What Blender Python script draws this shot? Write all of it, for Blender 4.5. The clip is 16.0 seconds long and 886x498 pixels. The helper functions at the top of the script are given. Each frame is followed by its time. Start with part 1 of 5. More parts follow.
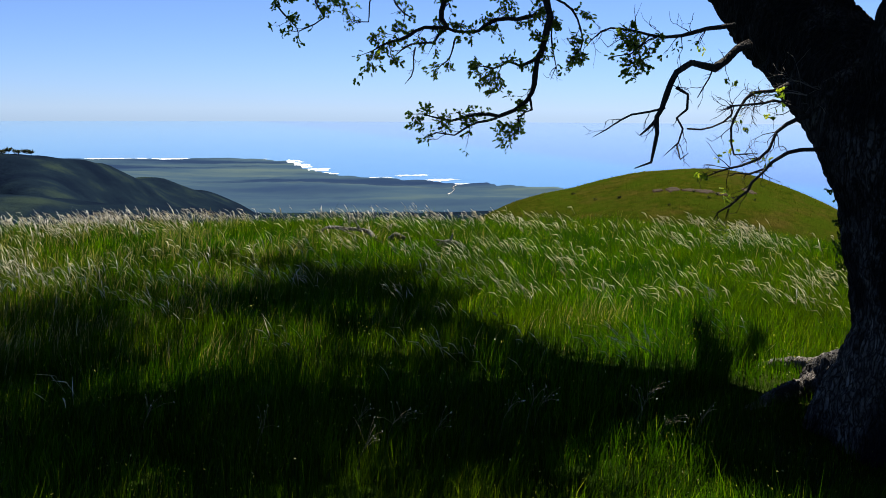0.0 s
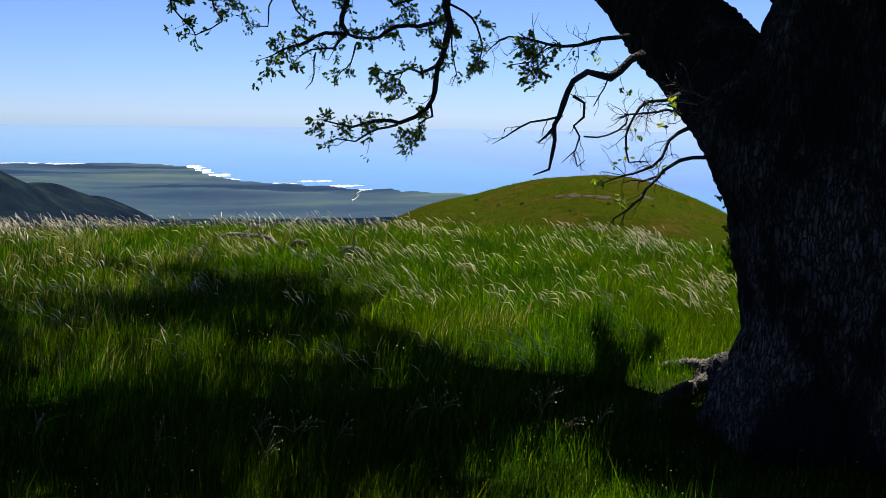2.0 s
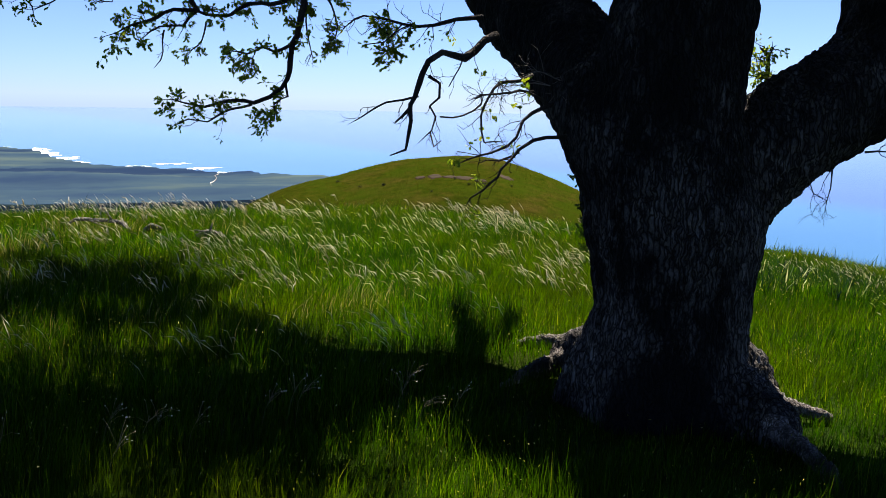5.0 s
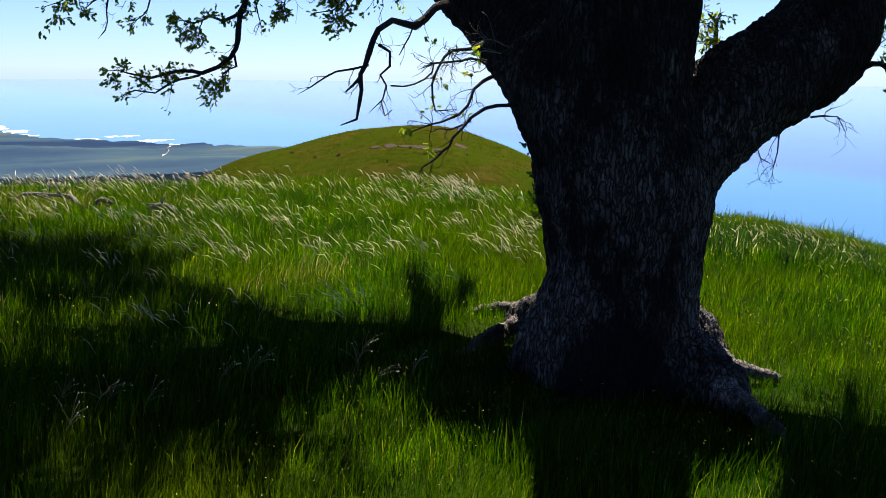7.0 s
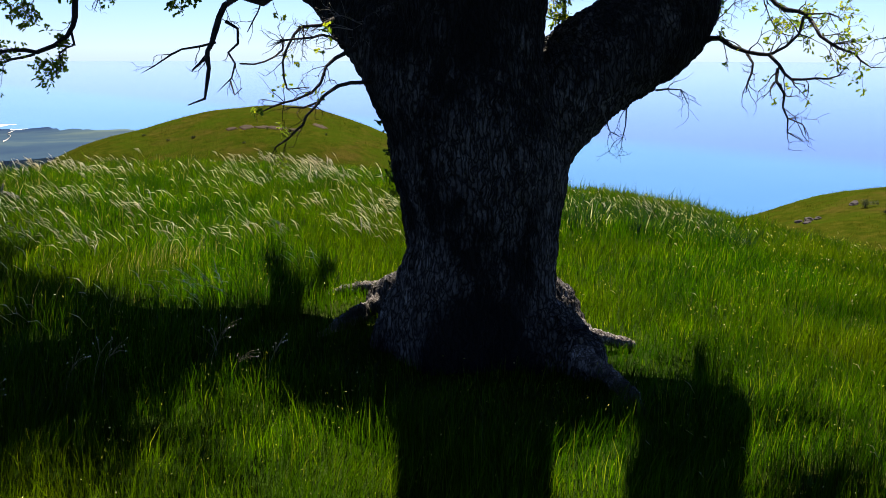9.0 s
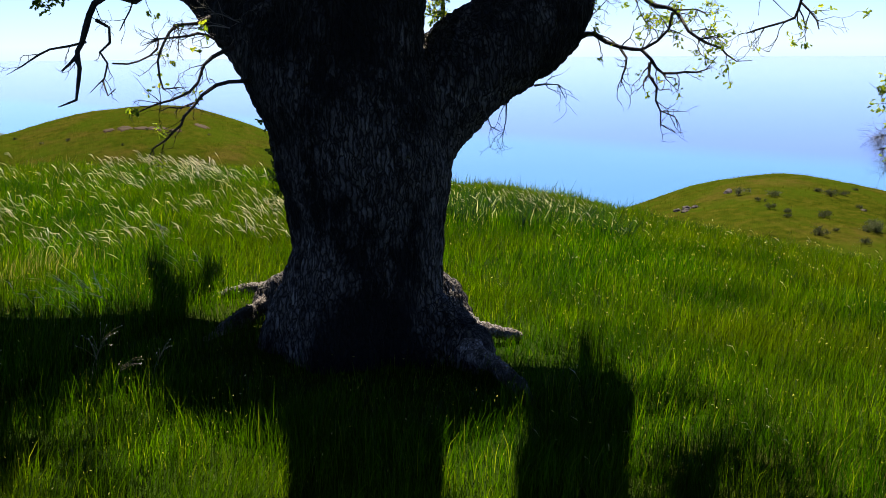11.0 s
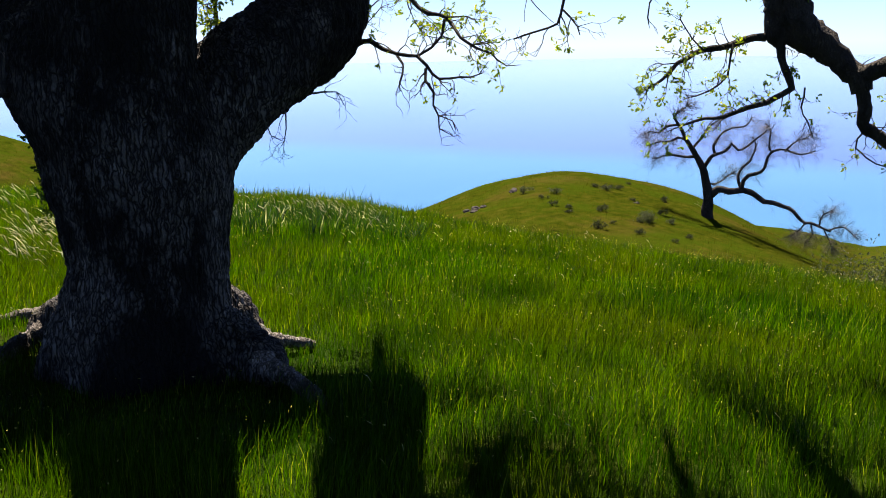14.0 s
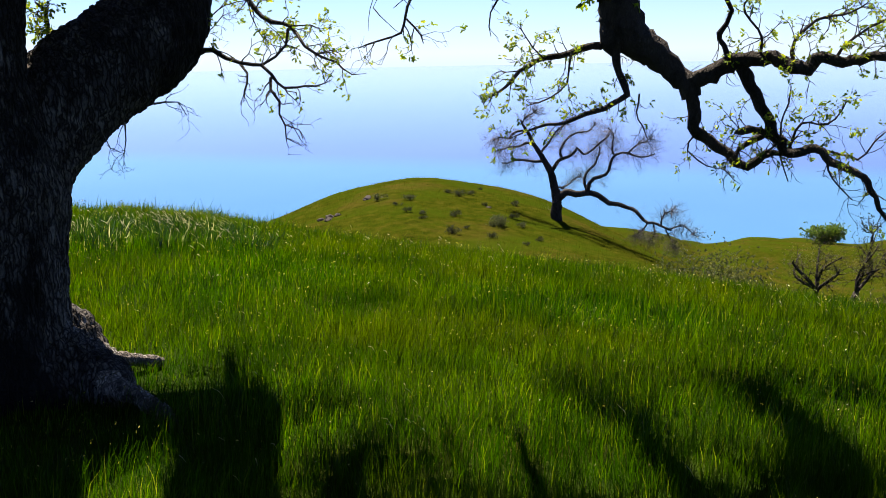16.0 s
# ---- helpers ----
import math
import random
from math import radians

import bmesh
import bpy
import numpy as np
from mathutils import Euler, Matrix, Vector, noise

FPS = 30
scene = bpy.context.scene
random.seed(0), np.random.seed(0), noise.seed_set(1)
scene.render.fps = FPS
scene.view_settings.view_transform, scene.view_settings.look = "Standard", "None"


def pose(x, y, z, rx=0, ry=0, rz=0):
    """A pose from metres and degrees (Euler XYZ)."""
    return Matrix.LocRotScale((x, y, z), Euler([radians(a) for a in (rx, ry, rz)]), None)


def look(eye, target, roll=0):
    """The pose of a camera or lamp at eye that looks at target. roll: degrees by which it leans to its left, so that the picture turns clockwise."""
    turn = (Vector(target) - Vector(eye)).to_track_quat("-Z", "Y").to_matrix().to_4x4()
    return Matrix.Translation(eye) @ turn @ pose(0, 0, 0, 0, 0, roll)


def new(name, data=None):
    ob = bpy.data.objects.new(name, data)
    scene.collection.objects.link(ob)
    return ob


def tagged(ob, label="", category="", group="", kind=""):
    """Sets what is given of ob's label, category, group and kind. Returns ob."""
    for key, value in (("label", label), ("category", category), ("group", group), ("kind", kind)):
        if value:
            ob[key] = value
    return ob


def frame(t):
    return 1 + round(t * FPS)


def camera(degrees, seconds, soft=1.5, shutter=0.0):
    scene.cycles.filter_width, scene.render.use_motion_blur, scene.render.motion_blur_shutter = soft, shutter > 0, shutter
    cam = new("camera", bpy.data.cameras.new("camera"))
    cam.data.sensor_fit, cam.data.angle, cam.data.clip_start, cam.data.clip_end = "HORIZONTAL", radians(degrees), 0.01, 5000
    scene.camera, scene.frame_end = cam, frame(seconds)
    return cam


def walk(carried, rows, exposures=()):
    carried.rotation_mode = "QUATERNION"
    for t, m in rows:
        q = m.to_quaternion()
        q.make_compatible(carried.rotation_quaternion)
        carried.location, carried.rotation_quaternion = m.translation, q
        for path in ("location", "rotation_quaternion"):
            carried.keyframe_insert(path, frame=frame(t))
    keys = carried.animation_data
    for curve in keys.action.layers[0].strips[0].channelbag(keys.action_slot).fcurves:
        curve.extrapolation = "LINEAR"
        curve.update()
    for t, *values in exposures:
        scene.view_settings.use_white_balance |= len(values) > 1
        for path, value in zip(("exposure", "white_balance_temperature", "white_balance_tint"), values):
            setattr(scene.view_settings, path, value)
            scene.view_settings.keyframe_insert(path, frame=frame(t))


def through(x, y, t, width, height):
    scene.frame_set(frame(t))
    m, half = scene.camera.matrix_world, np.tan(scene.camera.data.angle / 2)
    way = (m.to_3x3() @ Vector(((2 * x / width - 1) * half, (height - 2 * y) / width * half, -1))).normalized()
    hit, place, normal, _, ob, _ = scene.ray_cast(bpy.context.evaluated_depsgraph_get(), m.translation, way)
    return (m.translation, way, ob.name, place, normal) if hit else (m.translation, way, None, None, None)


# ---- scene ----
cam = camera(48.4, 16.0, 0.9)
PATH = [
    (0, (0.249, 0.078, 1.609), (0.244, 2.058, 1.328), 0.3),
    (0.5, (0.255, 0.071, 1.609), (0.289, 2.051, 1.33), 0.2),
    (1, (0.26, 0.076, 1.608), (0.349, 2.055, 1.331), 0.6),
    (1.5, (0.265, 0.079, 1.609), (0.398, 2.055, 1.334), 0.6),
    (2, (0.267, 0.077, 1.611), (0.455, 2.05, 1.344), 0.8),
    (2.5, (0.271, 0.072, 1.612), (0.492, 2.042, 1.346), 0.7),
    (3, (0.276, 0.085, 1.613), (0.546, 2.047, 1.336), 0.6),
    (3.5, (0.283, 0.086, 1.608), (0.578, 2.044, 1.328), 0.6),
    (4, (0.288, 0.093, 1.608), (0.646, 2.04, 1.323), 0.8),
    (6.5, (0.301, 0.076, 1.604), (0.823, 1.976, 1.263), 0.6),
    (7, (0.309, 0.079, 1.606), (0.853, 1.97, 1.246), 0.5),
    (7.5, (0.318, 0.087, 1.602), (0.935, 1.952, 1.228), 0.7),
    (8, (0.328, 0.092, 1.599), (1.008, 1.934, 1.219), 0.6),
    (8.5, (0.341, 0.104, 1.599), (1.081, 1.918, 1.201), 0.5),
    (9, (0.343, 0.105, 1.597), (1.144, 1.893, 1.197), 0.1),
    (9.5, (0.351, 0.106, 1.594), (1.201, 1.87, 1.189), 0.1),
    (12, (0.356, 0.067, 1.602), (1.455, 1.69, 1.205), -0.9),
    (12.5, (0.363, 0.06, 1.601), (1.518, 1.645, 1.208), -1.1),
    (13, (0.37, 0.056, 1.601), (1.598, 1.585, 1.208), -1.3),
    (13.5, (0.374, 0.051, 1.604), (1.645, 1.546, 1.216), -1.2),
    (14, (0.379, 0.049, 1.603), (1.709, 1.489, 1.204), -1.1),
    (14.5, (0.376, 0.038, 1.604), (1.755, 1.433, 1.21), -1.1),
    (15, (0.377, 0.025, 1.604), (1.806, 1.368, 1.209), -1.2),
    (15.5, (0.379, 0.014, 1.602), (1.86, 1.303, 1.219), -1.5),
    (16, (0.387, 0.02, 1.608), (1.917, 1.248, 1.218), -1.2),
]
EXPOSURE = [(0.0, 1.47, 6660, 11), (4.0, 1.6, 6950, 14), (7.0, 1.88, 6950, 15), (9.5, 1.9, 7000, 15), (12.5, 2.12, 7400, 16), (16.0, 2.02, 7450, 16)]
walk(cam, [(t, look(eye, target, roll)) for t, eye, target, roll in PATH], EXPOSURE)

# ---- light: high midday sun ahead of the camera, clear sky ----
SUN_AZ, SUN_EL = 30.0, 57.0  # degrees; azimuth from +y towards +x
world = bpy.data.worlds.new("sky")
scene.world = world
world.use_nodes = True
wn = world.node_tree.nodes
sky = wn.new("ShaderNodeTexSky")
sky.sky_type = "NISHITA"
sky.sun_disc = False
sky.sun_elevation = radians(SUN_EL)
sky.sun_rotation = radians(SUN_AZ)
sky.altitude = 60.0
sky.air_density, sky.dust_density, sky.ozone_density = 0.85, 0.0, 6.0
wn["Background"].inputs["Strength"].default_value = 0.05
tint = wn.new("ShaderNodeMix")
tint.data_type, tint.blend_type = "RGBA", "MULTIPLY"
tint.inputs[0].default_value = 1.0
rise = wn.new("ShaderNodeSeparateXYZ")
world.node_tree.links.new(wn.new("ShaderNodeTexCoord").outputs["Generated"], rise.inputs[0])
haze = wn.new("ShaderNodeValToRGB")  # air close to the horizon is a little bluer
world.node_tree.links.new(rise.outputs["Z"], haze.inputs[0])
haze.color_ramp.elements[0].color, haze.color_ramp.elements[0].position = (0.49, 0.645, 1.05, 1), 0.0
haze.color_ramp.elements[1].color, haze.color_ramp.elements[1].position = (0.575, 0.655, 0.92, 1), 0.14
world.node_tree.links.new(haze.outputs[0], tint.inputs[7])
world.node_tree.links.new(sky.outputs["Color"], tint.inputs[6])
world.node_tree.links.new(tint.outputs[2], wn["Background"].inputs["Color"])
sun = new("sun", bpy.data.lights.new("sun", "SUN"))
sun.data.energy, sun.data.angle, sun.data.color = 5.0, radians(0.53), (1.0, 0.95, 0.86)
SUN_TO = Vector((math.sin(radians(SUN_AZ)) * math.cos(radians(SUN_EL)), math.cos(radians(SUN_AZ)) * math.cos(radians(SUN_EL)), math.sin(radians(SUN_EL))))
sun.matrix_world = look(SUN_TO * 60, (0, 0, 0))


# ---- materials ----
class Mat:
    """A node material with short helpers."""

    def __init__(self, name):
        self.m = bpy.data.materials.new(name)
        self.m.use_nodes = True
        self.t = self.m.node_tree
        self.b = self.t.nodes["Principled BSDF"]
        self.out = self.t.nodes["Material Output"]

    def node(self, kind, **links):
        n = self.t.nodes.new(kind)
        for key, value in links.items():
            s = n.inputs[key.replace("_", " ")]
            if isinstance(value, bpy.types.NodeSocket):
                self.t.links.new(value, s)
            else:
                s.default_value = value
        return n

    def set(self, name, value):
        s = self.b.inputs[name]
        if isinstance(value, bpy.types.NodeSocket):
            self.t.links.new(value, s)
        else:
            s.default_value = value
        return self

    def place(self):
        return self.node("ShaderNodeNewGeometry").outputs["Position"]

    def noise(self, scale, detail=4.0, vector=None, rough=0.55, stretch=None):
        v = vector if vector is not None else self.place()
        if stretch:
            v = self.node("ShaderNodeMapping", Vector=v, Scale=stretch).outputs[0]
        return self.node("ShaderNodeTexNoise", Vector=v, Scale=scale, Detail=detail, Roughness=rough).outputs["Fac"]

    def ramp(self, fac, *stops):
        n = self.node("ShaderNodeValToRGB", Fac=fac)
        e = n.color_ramp.elements
        while len(e) < len(stops):
            e.new(0.5)
        for el, (p, c) in zip(e, stops):
            el.position = p
            el.color = (c, c, c, 1) if isinstance(c, float) else (*c, 1)
        return n.outputs["Color"]

    def mix(self, fac, a, b, blend="MIX"):
        n = self.t.nodes.new("ShaderNodeMix")
        n.data_type, n.blend_type = "RGBA", blend
        for k, value in ((0, fac), (6, a), (7, b)):
            if isinstance(value, bpy.types.NodeSocket):
                self.t.links.new(value, n.inputs[k])
            else:
                n.inputs[k].default_value = value if k == 0 else (*value, 1)
        return n.outputs[2]

    def bump(self, height, strength, distance):
        n = self.node("ShaderNodeBump", Height=height, Strength=strength, Distance=distance)
        self.t.links.new(n.outputs[0], self.b.inputs["Normal"])
        return n.outputs[0]

    def island(self):
        return self.node("ShaderNodeNewGeometry").outputs["Random Per Island"]


def leaf_material(name, stops, through, gloss=0.45, patches=(), weight=0.5, shine=0.1):
    """Thin leaves: diffuse, light coming through, and a little gloss."""
    m = Mat(name)
    col = m.ramp(m.island(), *stops)
    for scale, other, amount in patches:
        col = m.mix(m.ramp(m.noise(scale, 3.0), (0.42, 0.0), (0.68, amount)), col, other)
    m.set("Base Color", col).set("Roughness", gloss)
    m.b.inputs["Specular IOR Level"].default_value = shine
    tr = m.node("ShaderNodeBsdfTranslucent", Color=m.mix(1.0, col, through, "MULTIPLY"))
    mixed = m.node("ShaderNodeMixShader", Fac=weight)
    m.t.links.new(m.b.outputs[0], mixed.inputs[1])
    m.t.links.new(tr.outputs[0], mixed.inputs[2])
    m.t.links.new(mixed.outputs[0], m.out.inputs["Surface"])
    return m.m


GRASS = leaf_material("grass_blade", [(0.0, (0.003, 0.011, 0.0005)), (0.4, (0.0075, 0.028, 0.0005)), (0.8, (0.022, 0.066, 0.001)), (0.93, (0.046, 0.092, 0.003)), (1.0, (0.12, 0.145, 0.025))], (1.9, 1.9, 0.4), 0.3, [(0.4, (0.04, 0.053, 0.001), 0.6), (1.3, (0.004, 0.018, 0.0005), 0.85)], 0.62, 0.15)
HILLBLADE = leaf_material("hill_blade", [(0.0, (0.009, 0.014, 0.001)), (1.0, (0.026, 0.031, 0.003))], (1.6, 1.6, 0.5), 0.6, [(0.12, (0.05, 0.042, 0.004), 0.5)], 0.6, 0.0)
HEADS = leaf_material("seed_head", [(0.0, (0.4, 0.37, 0.28)), (1.0, (0.75, 0.71, 0.6))], (1.1, 1.08, 1.0), 0.3, shine=0.5)
LEAF = leaf_material("oak_leaf", [(0.0, (0.05, 0.09, 0.015)), (0.6, (0.1, 0.15, 0.02)), (1.0, (0.2, 0.23, 0.035))], (2.1, 2.1, 0.7), weight=0.5)
IVY = leaf_material("sprout_leaf", [(0.0, (0.03, 0.06, 0.012)), (1.0, (0.07, 0.11, 0.02))], (1.6, 1.6, 0.8))
SHRUB = leaf_material("shrub_leaf", [(0.0, (0.012, 0.018, 0.008)), (1.0, (0.032, 0.038, 0.018))], (1.2, 1.2, 0.9))


def bark_material(name, dark, light, scale, gap=(0.03, 0.0), long=0.21, foot_shade=None):
    """Long scaly plates of mixed tone parted by dark furrows, with lichen and tufts of black moss; the last argument
    gives centre and reach of shade painted black at the foot.
    """
    m = Mat(name)
    p = m.place()
    bend = m.node("ShaderNodeTexNoise", Vector=p, Scale=scale * 0.35, Detail=3.0).outputs["Color"]
    warped = m.mix(0.05, (0, 0, 0), bend)
    q = m.node("ShaderNodeVectorMath")
    m.t.links.new(p, q.inputs[0])
    m.t.links.new(warped, q.inputs[1])
    drawn = m.node("ShaderNodeMapping", Vector=q.outputs[0], Scale=(1, 1, long)).outputs[0]
    plates = m.node("ShaderNodeTexVoronoi", Vector=drawn, Scale=scale)
    plates.feature = "DISTANCE_TO_EDGE"
    tone = m.node("ShaderNodeTexVoronoi", Vector=drawn, Scale=scale)
    tone = m.node("ShaderNodeSeparateColor", Color=tone.outputs["Color"]).outputs[0]
    crack = m.ramp(plates.outputs["Distance"], gap, (0.2, 1.0))
    grain = m.noise(scale * 3, 6.0, p, 0.65, (1, 1, 0.4))
    col = m.mix(m.ramp(grain, (0.3, 0.0), (0.7, 1.0)), tuple(c * 0.25 for c in light), light)
    col = m.mix(m.ramp(tone, (0.15, 0.0), (0.9, 0.85)), m.mix(0.45, col, dark), col)
    smooth = m.ramp(m.noise(2.6, 3.0, p, 0.5, (1, 1, 0.45)), (0.52, 0.0), (0.68, 0.75))
    col = m.mix(smooth, col, tuple(c * 0.42 for c in light))
    lichen = m.ramp(m.noise(7.0, 6.0, p), (0.58, 0.0), (0.7, 0.6))
    col = m.mix(lichen, col, (light[0] * 1.5, light[1] * 1.6, light[2] * 1.6))
    col = m.mix(crack, tuple(c * 1.4 for c in dark), col)
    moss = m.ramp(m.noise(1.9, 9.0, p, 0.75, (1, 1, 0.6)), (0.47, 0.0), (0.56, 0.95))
    if foot_shade:
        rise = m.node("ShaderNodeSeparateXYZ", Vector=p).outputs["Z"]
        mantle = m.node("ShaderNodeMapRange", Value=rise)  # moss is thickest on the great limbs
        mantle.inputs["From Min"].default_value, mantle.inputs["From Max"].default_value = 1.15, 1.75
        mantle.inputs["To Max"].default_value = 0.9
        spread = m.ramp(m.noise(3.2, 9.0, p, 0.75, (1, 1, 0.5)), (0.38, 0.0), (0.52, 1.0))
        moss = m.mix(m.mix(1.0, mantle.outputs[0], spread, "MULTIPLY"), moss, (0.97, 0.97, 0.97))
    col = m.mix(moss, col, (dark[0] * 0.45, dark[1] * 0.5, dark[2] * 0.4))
    if foot_shade:
        # shade at the trunk's foot put into the bark colour, with a ragged edge
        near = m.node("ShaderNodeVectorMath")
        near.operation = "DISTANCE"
        fit = m.node("ShaderNodeMapping", Vector=p, Location=tuple(-c / w for c, w in zip(*foot_shade)), Scale=tuple(1 / w for w in foot_shade[1])).outputs[0]
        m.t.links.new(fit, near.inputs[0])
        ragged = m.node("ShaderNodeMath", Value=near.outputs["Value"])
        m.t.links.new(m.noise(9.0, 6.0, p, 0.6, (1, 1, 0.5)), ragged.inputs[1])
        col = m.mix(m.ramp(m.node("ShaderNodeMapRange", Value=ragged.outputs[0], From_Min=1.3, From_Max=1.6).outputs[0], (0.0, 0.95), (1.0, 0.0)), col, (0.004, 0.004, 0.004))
    m.set("Base Color", col).set("Roughness", 0.85)
    m.b.inputs["Specular IOR Level"].default_value = 0.15
    h = m.mix(0.35, crack, grain)
    m.bump(h, 1.0, 0.03)
    return m.m


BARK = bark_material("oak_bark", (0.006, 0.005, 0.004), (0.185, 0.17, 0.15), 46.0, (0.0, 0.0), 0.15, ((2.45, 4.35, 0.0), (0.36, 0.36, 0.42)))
TWIG = bark_material("twig_bark", (0.03, 0.025, 0.02), (0.08, 0.07, 0.06), 60.0)
FARBARK = bark_material("far_tree_bark", (0.02, 0.016, 0.014), (0.06, 0.05, 0.045), 9.0)
FARTWIG = bark_material("far_twigs", (0.1, 0.085, 0.085), (0.2, 0.175, 0.175), 9.0)
ROOTWOOD = bark_material("root_bark", (0.06, 0.05, 0.043), (0.42, 0.38, 0.34), 60.0)
DEAD = bark_material("dead_wood", (0.16, 0.14, 0.12), (0.4, 0.37, 0.33), 40.0)


def meadow_material():
    m = Mat("meadow_soil")
    g = m.ramp(m.noise(9.0, 6.0), (0.3, (0.006, 0.014, 0.001)), (0.7, (0.014, 0.03, 0.002)))
    m.set("Base Color", m.mix(m.ramp(m.noise(0.6, 3.0), (0.5, 0.0), (0.75, 0.6)), g, (0.03, 0.028, 0.004))).set("Roughness", 0.95)
    m.b.inputs["Specular IOR Level"].default_value = 0.02
    m.bump(m.noise(30.0, 6.0), 0.8, 0.05)
    return m.m


def hill_material():
    m = Mat("hill_grass")
    g = m.ramp(m.noise(1.7, 8.0, rough=0.7), (0.3, (0.009, 0.014, 0.001)), (0.5, (0.02, 0.026, 0.002)), (0.72, (0.04, 0.038, 0.005)))
    dry = m.ramp(m.noise(0.22, 8.0, rough=0.7), (0.5, 0.0), (0.66, 0.6))
    g = m.mix(dry, g, (0.046, 0.033, 0.008))
    fresh = m.ramp(m.noise(0.3, 7.0, rough=0.65, stretch=(1, 1, 2.0)), (0.44, 0.0), (0.6, 0.8))
    g = m.mix(fresh, g, (0.019, 0.031, 0.002))
    m.set("Base Color", g).set("Roughness", 0.9)
    m.b.inputs["Specular IOR Level"].default_value = 0.0
    m.bump(m.noise(5.0, 8.0, rough=0.7), 0.6, 0.2)
    return m.m


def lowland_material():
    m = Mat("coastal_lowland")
    # the blue of the distance haze is put into these land colours
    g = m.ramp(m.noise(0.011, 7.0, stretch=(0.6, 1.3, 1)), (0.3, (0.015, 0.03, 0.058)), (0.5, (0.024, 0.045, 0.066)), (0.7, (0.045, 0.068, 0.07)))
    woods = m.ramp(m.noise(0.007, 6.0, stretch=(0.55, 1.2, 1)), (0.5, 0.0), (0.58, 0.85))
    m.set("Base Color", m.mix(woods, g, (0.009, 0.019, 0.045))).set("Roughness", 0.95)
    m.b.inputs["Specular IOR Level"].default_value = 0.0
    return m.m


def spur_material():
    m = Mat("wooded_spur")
    # ridge colours darkened and blued to include the haze before them
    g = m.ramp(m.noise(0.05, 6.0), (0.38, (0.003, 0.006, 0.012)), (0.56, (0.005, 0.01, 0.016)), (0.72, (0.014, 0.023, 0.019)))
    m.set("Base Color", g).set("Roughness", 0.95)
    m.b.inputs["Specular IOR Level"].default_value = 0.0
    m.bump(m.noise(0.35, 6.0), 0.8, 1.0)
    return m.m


def sea_material():
    m = Mat("sea_water")
    p = m.place()
    # two bands of water; the far one's violet also has horizon haze painted in
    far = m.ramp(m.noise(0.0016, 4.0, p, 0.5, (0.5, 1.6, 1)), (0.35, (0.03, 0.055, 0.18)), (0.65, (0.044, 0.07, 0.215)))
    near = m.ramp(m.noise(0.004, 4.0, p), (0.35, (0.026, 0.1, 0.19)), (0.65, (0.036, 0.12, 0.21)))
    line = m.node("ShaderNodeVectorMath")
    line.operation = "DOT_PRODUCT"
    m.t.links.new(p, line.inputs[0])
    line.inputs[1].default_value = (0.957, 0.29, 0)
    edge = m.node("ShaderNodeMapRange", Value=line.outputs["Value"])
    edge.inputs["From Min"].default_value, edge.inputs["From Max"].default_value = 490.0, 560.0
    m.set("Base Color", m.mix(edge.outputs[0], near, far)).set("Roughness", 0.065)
    m.b.inputs["IOR"].default_value = 1.33
    m.b.inputs["Specular IOR Level"].default_value = 0.36
    m.bump(m.noise(0.35, 6.0, p, 0.6, (1.0, 1.6, 1)), 0.065, 0.3)
    return m.m


def plain(name, color, rough=0.8, scale=12.0, bump=0.02):
    m = Mat(name)
    n = m.noise(scale, 6.0)
    m.set("Base Color", m.mix(m.ramp(n, (0.3, 0.0), (0.7, 1.0)), tuple(c * 0.6 for c in color), color)).set("Roughness", rough)
    m.b.inputs["Specular IOR Level"].default_value = 0.03
    m.bump(n, 0.7, bump)
    return m.m


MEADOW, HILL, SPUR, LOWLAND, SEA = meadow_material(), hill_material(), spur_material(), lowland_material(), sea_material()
ROCK = plain("grey_rock", (0.05, 0.044, 0.04), scale=6.0)
EARTH = plain("bare_earth", (0.034, 0.024, 0.012), scale=2.0)
FOAM = plain("surf_foam", (0.85, 0.87, 0.9), scale=0.2)
TRACK = plain("pale_track", (0.5, 0.46, 0.4), scale=0.3)


# ---- mesh helpers ----
def mesh_of(name, verts, faces, *mats, slots=None, smooth=True):
    me = bpy.data.meshes.new(name)
    me.from_pydata([tuple(v) for v in verts], [], faces)
    for m in mats:
        me.materials.append(m)
    if slots is not None:
        me.polygons.foreach_set("material_index", slots)
    if smooth:
        me.polygons.foreach_set("use_smooth", [True] * len(me.polygons))
    me.update()
    return me


def big_mesh(name, co, tris, mat):
    """A mesh from arrays of corners and triangles."""
    me = bpy.data.meshes.new(name)
    me.vertices.add(len(co))
    me.vertices.foreach_set("co", np.ascontiguousarray(co, dtype=np.float32).ravel())
    me.loops.add(tris.size)
    me.loops.foreach_set("vertex_index", np.ascontiguousarray(tris, dtype=np.int32).ravel())
    me.polygons.add(len(tris))
    me.polygons.foreach_set("loop_start", np.arange(0, tris.size, 3, dtype=np.int32))
    me.materials.append(mat)
    me.update(calc_edges=True)
    return me


def part(name, me, parent, label=""):
    ob = new(name, me)
    ob.parent = parent
    return tagged(ob, label)


def smooth_path(pts, step):
    """Points along a Catmull-Rom curve through control points of any width."""
    p = np.array(pts, float)
    p = np.vstack([2 * p[0] - p[1], p, 2 * p[-1] - p[-2]])
    out = []
    for a, b, c, d in zip(p, p[1:], p[2:], p[3:]):
        n = max(1, int(np.linalg.norm(c[:3] - b[:3]) / step))
        for s in np.arange(n) / n:
            out.append(0.5 * (2 * b + (c - a) * s + (2 * a - 5 * b + 4 * c - d) * s**2 + (3 * b - a - 3 * c + d) * s**3))
    out.append(p[-2])
    return np.array(out)


